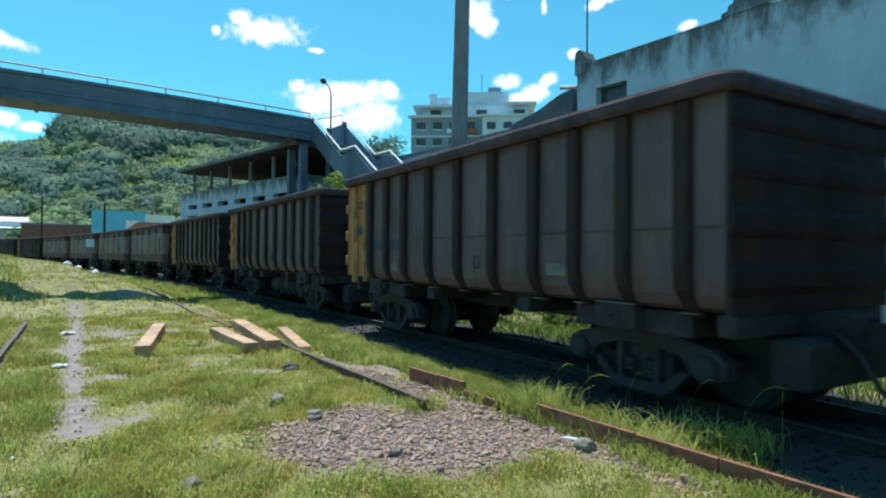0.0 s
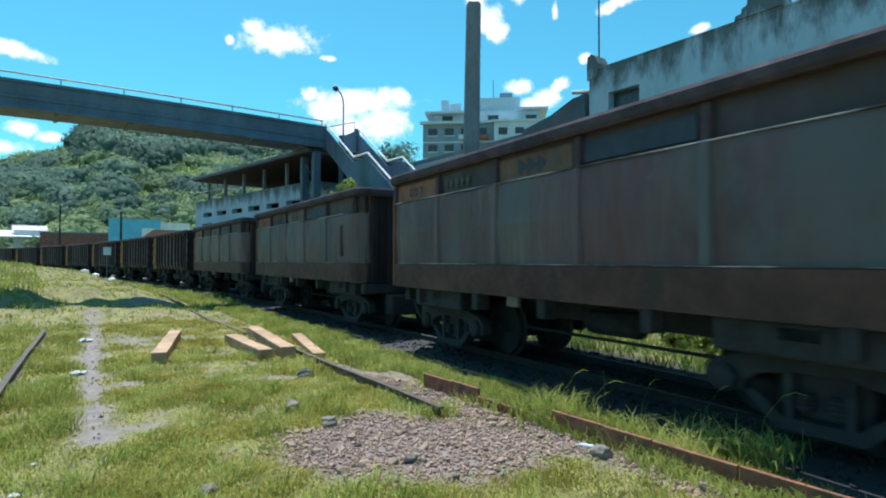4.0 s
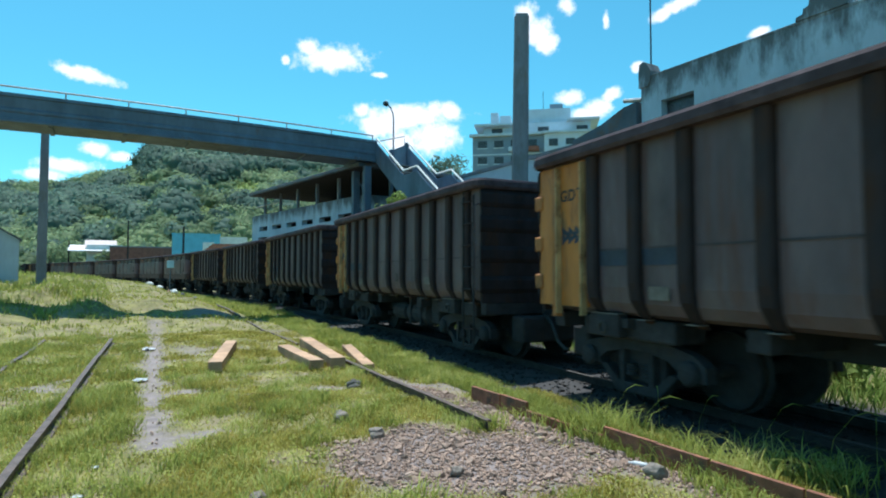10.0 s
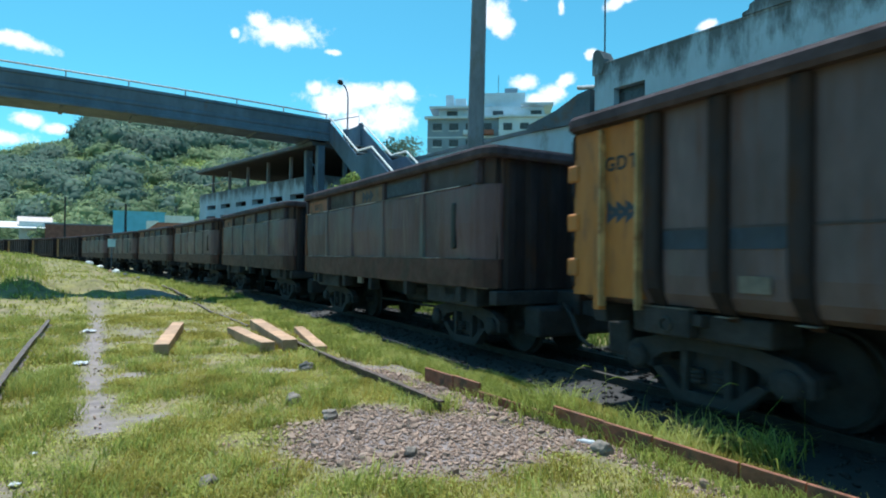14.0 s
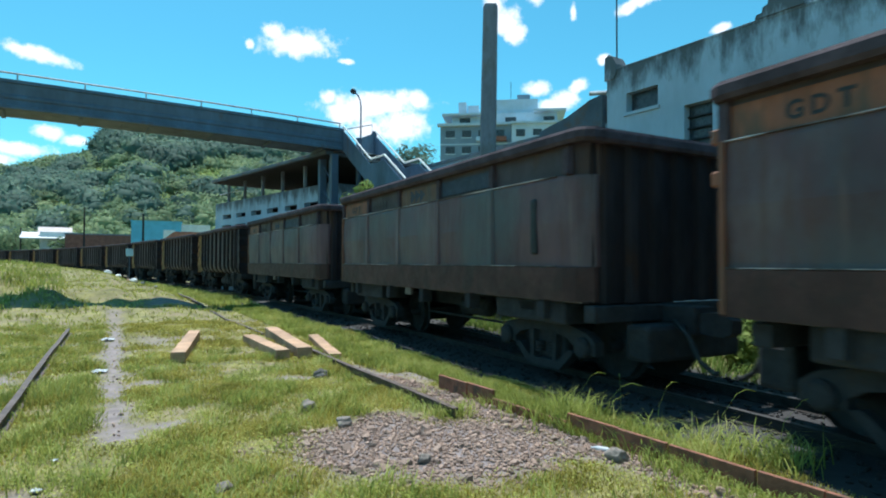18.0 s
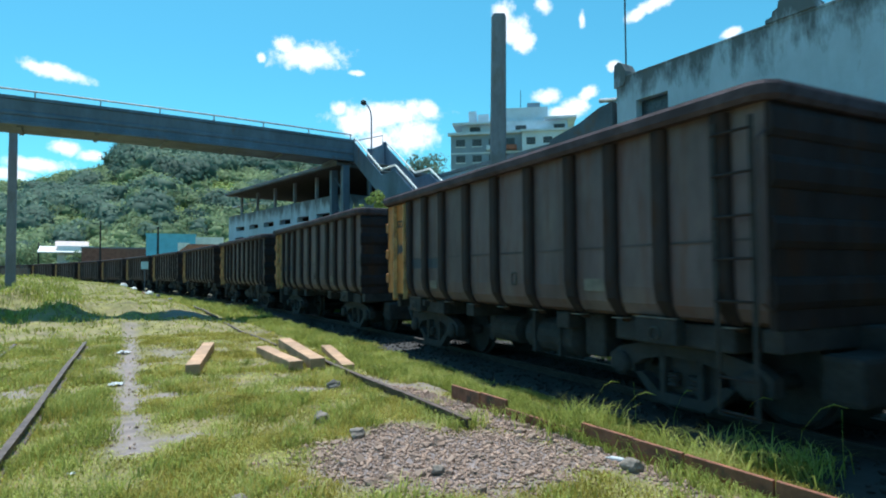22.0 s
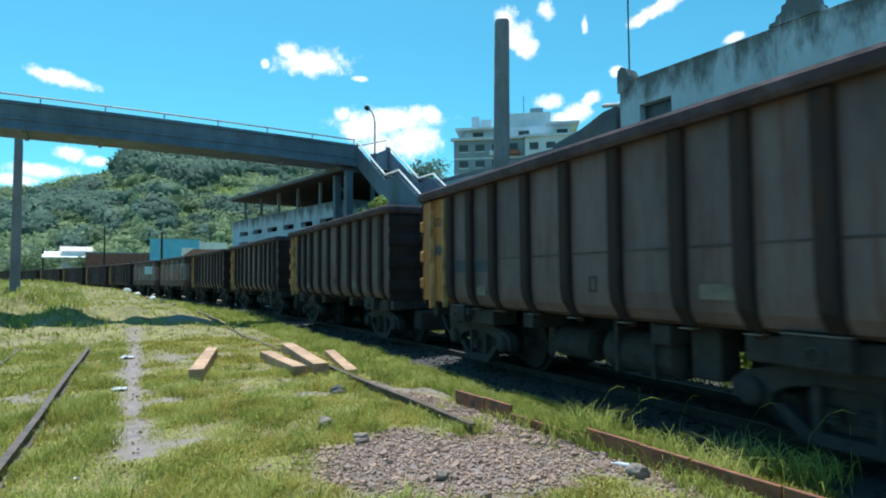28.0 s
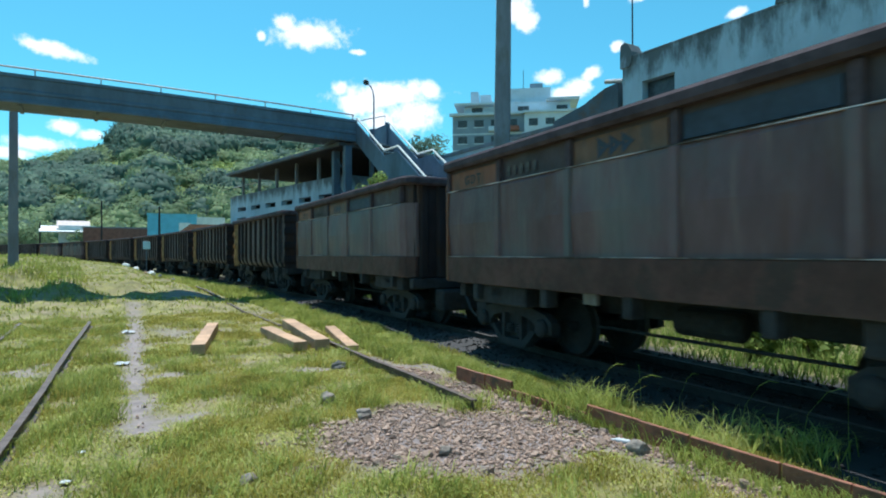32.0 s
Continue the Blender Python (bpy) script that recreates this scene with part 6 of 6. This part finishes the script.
# This ballast's colour also carries the shade under the wagons.
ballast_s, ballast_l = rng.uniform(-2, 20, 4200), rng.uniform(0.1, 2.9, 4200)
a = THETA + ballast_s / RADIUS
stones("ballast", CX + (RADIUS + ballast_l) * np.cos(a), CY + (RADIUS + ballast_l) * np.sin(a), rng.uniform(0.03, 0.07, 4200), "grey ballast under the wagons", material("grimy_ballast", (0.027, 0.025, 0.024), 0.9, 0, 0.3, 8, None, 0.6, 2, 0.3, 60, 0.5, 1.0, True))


def rock(name, x, y, size, mat, label, seed):
    bm = bmesh.new()
    bmesh.ops.create_icosphere(bm, subdivisions=3, radius=size / 2)
    for v in bm.verts:
        k = 1 + 0.45 * noise.noise(v.co * (2.4 / size) + Vector((seed, 0, 0))) + 0.12 * noise.noise(v.co * (9 / size))
        v.co = Vector((v.co.x * k, v.co.y * k * 0.8, v.co.z * k * 0.75))
    ob = tagged(new(name, done(bm, name, mat)), label, "rock")
    ob.matrix_basis = pose(x, y, height(x, y) + size * 0.22, 0, 0, seed * 40)


DARK_ROCK = material("dark_grey_stone", (0.12, 0.11, 0.1), 0.9, 0, 0.3, 8)
GREY_ROCK = material("mid_grey_stone", (0.24, 0.2, 0.17), 0.9, 0, 0.25, 8)
rock("rock", -2.09, 8.04, 0.21, DARK_ROCK, "dark upright lump of stone in the turf", 1)
rock("rock", -1.24, 5.72, 0.17, GREY_ROCK, "grey lump of stone on the gravel", 2)
rock("rock", -1.75, 6.25, 0.2, GREY_ROCK, "dark stone half sunk in the ground", 3)
rock("rock", 1.2, 4.83, 0.17, GREY_ROCK, "grey stone beside the rusty plate", 4)
rock("rock", -0.35, 4.7, 0.12, GREY_ROCK, "grey stone on the gravel", 5)
rock("rock", -1.7, 4.0, 0.12, GREY_ROCK, "grey stone in the grass", 6)


def timber(a, b, w, h, label):
    """A sawn sleeper lying from a to b: bevelled, with split grain along its ends."""
    a, b = Vector(a), Vector(b)
    d = b - a
    bm = box(0, -w / 2, 0, d.length, w / 2, h, bevel=0.012)
    bmesh.ops.subdivide_edges(bm, edges=[e for e in bm.edges if e.calc_length() > 1], cuts=10)
    for v in bm.verts:
        v.co += Vector((0, 0.006 * noise.noise(v.co * 2), 0.006 * noise.noise(v.co * 2 + Vector((5, 0, 0)))))
    ob = tagged(new("timber_sleeper", done(bm, "timber_sleeper", WOOD)), label, "timber", "fresh sleepers on the grass")
    za, zb = height(a.x, a.y), height(b.x, b.y)
    ob.matrix_basis = pose(a.x, a.y, za + 0.01, 0, -math.degrees(math.atan2(zb - za, d.length)), math.degrees(math.atan2(d.y, d.x)))


timber((-4.62, 9.0, 0), (-5.8, 11.95, 0), 0.22, 0.17, "fresh orange-brown sawn sleeper lying alone")
timber((-3.06, 9.37, 0), (-4.5, 11.6, 0), 0.23, 0.16, "fresh sawn sleeper lying beside two others")
timber((-2.74, 9.5, 0), (-4.36, 12.5, 0), 0.25, 0.19, "thick pale sawn sleeper lying beside the rail")
timber((-2.2, 9.4, 0), (-3.22, 11.75, 0), 0.2, 0.12, "pale sawn sleeper partly hidden in grass")


def rusty_plate():
    """A long flat bar on edge, kinked and rusted through in places."""
    a, d = Vector((-0.4, 7.47, 0)), Vector((3.15, -4.35, 0))
    turn = math.degrees(math.atan2(d.y, d.x))
    p = tagged(new("rusty_edging"), "long red-brown rusty steel plate standing on edge in grass", "steel plate")
    p.matrix_basis = pose(a.x, a.y, 0, 0, 0, turn)
    x = 0.0
    i = 0
    while x < d.length:
        step = (0.62, 0.5, 0.7, 0.44)[i % 4]
        bm = box(x + 0.006, -0.018 + 0.012 * math.sin(i * 2.1), -0.05, x + step - 0.006, 0.018 + 0.012 * math.sin(i * 2.1), (0.11 if 0.9 < x < 2.0 else 0.185) + 0.005 * math.sin(i * 1.7), bevel=0.006)
        part("plate_section", done(bm, "plate_section", PLATE), p)
        x += step
        i += 1


rusty_plate()


def litter(x, y, size, name, mat, label, seed):
    """A crumpled scrap."""
    bm = bmesh.new()
    bmesh.ops.create_grid(bm, x_segments=6, y_segments=6, size=size / 2)
    for v in bm.verts:
        v.co.z = 0.02 + 0.35 * size * abs(noise.noise(v.co * (5 / size) + Vector((seed, 0, 0))))
        v.co.x += 0.2 * size * noise.noise(v.co * (3 / size) + Vector((0, seed, 0)))
    bmesh.ops.solidify(bm, geom=bm.faces[:], thickness=0.003)
    ob = tagged(new(name, done(bm, name, mat)), label, "litter")
    ob.matrix_basis = pose(x, y, height(x, y), 0, 0, seed * 37)


PAPER = material("white_paper", (0.55, 0.56, 0.58), 0.8, 0, 0.1, 5)
litter(-5.37, 8.2, 0.2, "paper_scrap", PAPER, "crumpled white paper on the worn path", 1)
litter(-7.3, 11.4, 0.22, "paper_scrap", PAPER, "crumpled white paper further along the path", 3)
litter(-2.98, 3.9, 0.06, "paper_scrap", PAPER, "pale scrap in the grass", 5)
litter(-3.3, 4.5, 0.05, "paper_scrap", PAPER, "pale scrap in the turf", 6)
bottle = tagged(new("plastic_bottle", done(lathe([(0.005, -0.13), (0.03, -0.13), (0.033, -0.11), (0.033, 0.04), (0.012, 0.09), (0.012, 0.12), (0.004, 0.12)], "y", 14), "plastic_bottle", PAPER, True)), "pale plastic bottle lying by the rusty plate", "bottle")
bottle.matrix_basis = pose(1.11, 5.06, 0.03, 0, 0, 60) @ Matrix.Scale(0.65, 4)

# far scrap heap by the line
for x, y, l_, w_, h_, turn, mat, lab in (
        (-18.9, 31.6, 0.8, 0.4, 0.34, 20, WHITE, "pale broken concrete lump beside the railway"), (-18.0, 31.0, 0.5, 0.4, 0.3, 50, CONCRETE, "grey broken lump beside the line"),
        (-17.5, 31.4, 0.6, 0.35, 0.3, 80, CONCRETE, "pale lump of rubble in the grass"), (-17.2, 30.4, 0.45, 0.35, 0.22, 10, WOOD, "brown scrap among the rubble"),
        (-18.4, 30.3, 0.5, 0.3, 0.2, 130, WOOD, "small brown slab lying in grass"), (-22.2, 34.4, 0.8, 0.4, 0.3, 30, WHITE, "white bundle dumped on the bank"), (-21.4, 34.2, 0.6, 0.4, 0.26, 75, WHITE, "white scrap dumped on the bank")):
    bm = bmesh.new()
    bmesh.ops.create_icosphere(bm, subdivisions=2, radius=0.5)
    for q in bm.verts:
        k = 1 + 0.5 * noise.noise(q.co * 2.1 + Vector((x, y, 0)))
        q.co = Vector((q.co.x * l_ * k * 0.62, q.co.y * w_ * k * 0.7, max(-0.3 * h_, q.co.z * h_ * k)))
    ob = tagged(new("dumped_lump", done(bm, "dumped_lump", mat)), lab, "rubble")
    ob.matrix_basis = pose(x, y, height(x, y) + 0.25 * h_, 4, 3, turn)

sign = tagged(new("track_sign"), "small square pale blue sign on a thin post beside the line", "sign")
sign.matrix_basis = pose(-24.6, 40.6, 0.3, 0, 0, 31)
part("post", done(tube([(0, 0.03, -0.3), (0, 0.03, 2.2)], 0.035, 8), "post", STEEL_BLUE), sign)
part("panel", box_mesh("panel", material("pale_blue_enamel", (0.5, 0.68, 0.75), 0.5, 0, 0.1, 3), -0.24, -0.02, 1.7, 0.24, 0.0, 2.25, bevel=0.008), sign)
for az, dist, top in ((34.6, 98, 9.4), (30.2, 68, 6.6), (38.9, 116, 7.0), (43.2, 128, 9)):
    a = radians(az)
    p = tagged(new("far_pole", done(tube([(0, 0, 0), (0, 0, top)], [0.14, 0.1], 8), "far_pole", UNDER)), "thin dark wooden pole beyond the train", "pole")
    p.matrix_basis = pose(-dist * math.sin(a), dist * math.cos(a), 0)


# foliage
def leaf_cloud(centres, radii, per, size):
    """Leaf cards strewn over the outer shells of many clumps."""
    n = len(centres) * per
    c = np.repeat(np.asarray(centres), per, 0)
    rr = np.repeat(np.asarray(radii), per)
    d = rng.normal(size=(n, 3))
    d /= np.linalg.norm(d, axis=1)[:, None]
    p = c + d * (rr * rng.uniform(0.72, 1.08, n))[:, None] * np.array([1, 1, 0.8])
    u = rng.normal(size=(n, 3))
    u -= d * (u * d).sum(1)[:, None] * 0.6
    u /= np.linalg.norm(u, axis=1)[:, None]
    w = np.cross(d, u)
    s = (np.repeat(np.asarray(size), per) * rng.uniform(0.6, 1.3, n))[:, None]
    v = np.stack((p - u * s, p - w * s * 0.55, p + u * s, p + w * s * 0.55), 1)
    return v.reshape(-1, 3), np.arange(n * 4), np.full(n, 4)


# parts of the slope by heading and height (degrees), half width, half height
DARK_GROVES = ((37.2, 5.6, 4.2, 0.9), (31.1, 5.2, 1.3, 1.0), (33.6, 4.0, 1.0, 0.6), (41.5, 4.6, 2.5, 0.9), (24.5, 5.6, 1.2, 0.6), (35.5, 7.2, 0.9, 0.5), (30.2, 6.9, 0.8, 0.5), (40.0, 3.2, 1.4, 0.6))
OPEN_SLOPES = ((26.3, 7.5, 3.2, 0.8), (28.6, 5.3, 2.2, 0.7), (35.4, 4.1, 3.0, 0.6), (33.0, 7.4, 1.6, 0.5), (38.5, 7.1, 2.0, 0.4), (23.5, 6.4, 1.6, 0.7))


def hill_woods():
    """Scrub on the slopes, pale open ground, taller dark trees in the gullies and over the upper slope."""
    sorts = {"scrub": ([], []), "woods": ([], []), "meadow": ([], [])}
    for _ in range(7600):
        az, up = rng.uniform(-4, 56), rng.uniform(0, 1.0) ** 0.9
        p = hill_spot(az, up)
        el = math.degrees(math.atan2(p.z - 1.6, math.hypot(p.x, p.y)))
        rough = noise.noise((az * 0.5, el * 1.1, 5))
        upper = float(np.interp(az, (20, 24.3, 27.5, 29, 31.8, 34.3, 36), (9.2, 9.0, 8.1, 8.0, 8.9, 9.0, 12)))
        dark = max([1 - math.hypot((az - a) / w, (el - e) / h) for a, e, w, h in DARK_GROVES])
        pale = max([1 - math.hypot((az - a) / w, (el - e) / h) for a, e, w, h in OPEN_SLOPES])
        if el > upper + 0.5 * rough:
            sort, r = "woods", rng.uniform(3.2, 6.6)
        elif dark + 0.6 * rough > 0.08:
            sort, r = "woods", rng.uniform(2.6, 5.4)
        elif pale + 0.7 * rough > 0.05:
            sort, r = ("meadow", rng.uniform(0.7, 1.6)) if rng.uniform() < 0.88 else ("scrub", rng.uniform(1.6, 3.4))
        elif rough > 0.28:
            sort, r = "woods", rng.uniform(2.0, 3.8)
        else:
            sort, r = "scrub", rng.uniform(1.4, 3.6)
        sorts[sort][0].append((p.x, p.y, p.z + r * 0.45))
        sorts[sort][1].append(r)
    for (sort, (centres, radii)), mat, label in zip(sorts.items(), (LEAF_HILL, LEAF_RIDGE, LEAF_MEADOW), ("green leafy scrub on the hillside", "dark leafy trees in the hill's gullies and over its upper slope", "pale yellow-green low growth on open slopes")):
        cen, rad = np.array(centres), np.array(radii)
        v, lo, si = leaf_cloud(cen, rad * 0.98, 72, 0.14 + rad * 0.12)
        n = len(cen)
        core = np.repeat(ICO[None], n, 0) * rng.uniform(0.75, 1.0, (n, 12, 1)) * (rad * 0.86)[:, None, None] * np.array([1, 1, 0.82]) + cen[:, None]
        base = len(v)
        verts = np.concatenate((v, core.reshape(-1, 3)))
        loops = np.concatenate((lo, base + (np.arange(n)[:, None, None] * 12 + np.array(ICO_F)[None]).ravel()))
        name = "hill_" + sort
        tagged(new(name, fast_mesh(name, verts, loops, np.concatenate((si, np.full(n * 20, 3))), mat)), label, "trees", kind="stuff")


hill_woods()


def tree(name, x, y, z, trunk_h, crown_r, squash, mat, label, leaf=0.12, clumps=26, per=90, cat="tree"):
    t = tagged(new(name), label, cat)
    t.matrix_basis = pose(x, y, z)
    r0 = 0.05 + crown_r * 0.05
    part("trunk", done(tube([(0, 0, -0.2), (0.05, 0.02, trunk_h * 0.5), (0.0, 0.08, trunk_h), (0.1, 0.1, trunk_h + crown_r * 0.6)], [r0, r0 * 0.8, r0 * 0.6, r0 * 0.2], 8), "trunk", BARK, True), t)
    cen = []
    for i in range(clumps):
        d = Vector(rng.normal(size=3)).normalized() * crown_r * rng.uniform(0.35, 1.0)
        cen.append((d.x, d.y, trunk_h + crown_r * 0.55 + d.z * squash))
        if i < 6:
            part("limb", done(tube([(0, 0.05, trunk_h * (0.7 + 0.05 * i)), (d.x * 0.4, d.y * 0.4, trunk_h + d.z * 0.2), (d.x * 0.8, d.y * 0.8, trunk_h + crown_r * 0.5 + d.z * squash * 0.8)], [r0 * 0.5, r0 * 0.35, r0 * 0.12], 6), "limb", BARK, True), t)
    v, lo, si = leaf_cloud(np.array(cen), rng.uniform(0.22, 0.42, clumps) * crown_r, per, np.full(clumps, leaf))
    part("crown", fast_mesh("crown", v, lo, si, mat), t)
    return t


tree("tree", -7.4, 62, 5.2, 4.5, 3.6, 0.7, LEAF_RIDGE, "dark leafy tree behind the stair", 0.2, 34, 90)
tree("tree", -9.6, 66, 5.0, 4.0, 3.2, 0.7, LEAF_RIDGE, "dark leafy tree beyond the station", 0.2, 26, 90)
tree("shrub", -3.78, 20.6, 2.4, 0.9, 0.75, 1.1, LEAF_NEAR, "bright yellow-green shrub growing under the stair", 0.07, 20, 70, "shrub")
for i, (s, lat, r) in enumerate(((3.0, 4.4, 0.55), (6.5, 5.0, 0.5), (9.5, 4.3, 0.6), (13.5, 4.6, 0.6), (1.0, 5.2, 0.6), (17.5, 4.4, 0.7), (6.0, 3.8, 0.4), (5.3, 4.1, 0.34), (7.2, 4.3, 0.3))):
    p = line(s, lat).translation
    tree("shrub", p.x, p.y, height(p.x, p.y), 0.15, r, 0.8, LEAF_NEAR, "leafy sunlit weed bush beyond the rails", 0.06, 18, 60, "shrub")
for az, dist, r in ((27.2, 84, 1.6), (35.9, 112, 2.0), (34.4, 112, 2.8), (40.3, 126, 3.4), (42.5, 130, 3.6), (31.9, 112, 2.4), (39.2, 122, 3.6), (24.2, 100, 3.0), (29.3, 104, 2.2)):
    a = radians(az)
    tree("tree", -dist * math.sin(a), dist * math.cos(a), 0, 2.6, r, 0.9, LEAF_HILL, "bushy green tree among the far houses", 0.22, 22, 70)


# ---- motion of the train ----
WHEEL_R = 0.42


def motions():
    for k, wagon in TRAIN.items():
        rows = [(t, line(k * WAGON_PITCH - NOSE - gone(t), HALF_W)) for t in np.arange(0, 32.01, 1.0)]
        walk(wagon, rows)
        # the wheels roll while their wagon is near
        close = [t for t in np.arange(0, 32.01, 1 / 18) if -9 < k * WAGON_PITCH - NOSE - gone(t) < 30]
        if not close:
            continue
        times = sorted({0.0, *[round(float(t), 4) for t in close], 32.0})
        for bogie in [o for o in wagon.children if o.name.startswith("bogie")]:
            for ws in [o for o in bogie.children if o.name.startswith("wheelset")]:
                x, z = ws.matrix_basis.translation.x, ws.matrix_basis.translation.z
                rows, turned = [], 0.0
                for t in times:
                    inside = min(max(t, close[0]), close[-1])
                    turned = -math.degrees((gone(inside) - gone(close[0])) / WHEEL_R)
                    rows.append((t, pose(x, 0, z, 0, turned, 0)))
                walk(ws, rows)


motions()
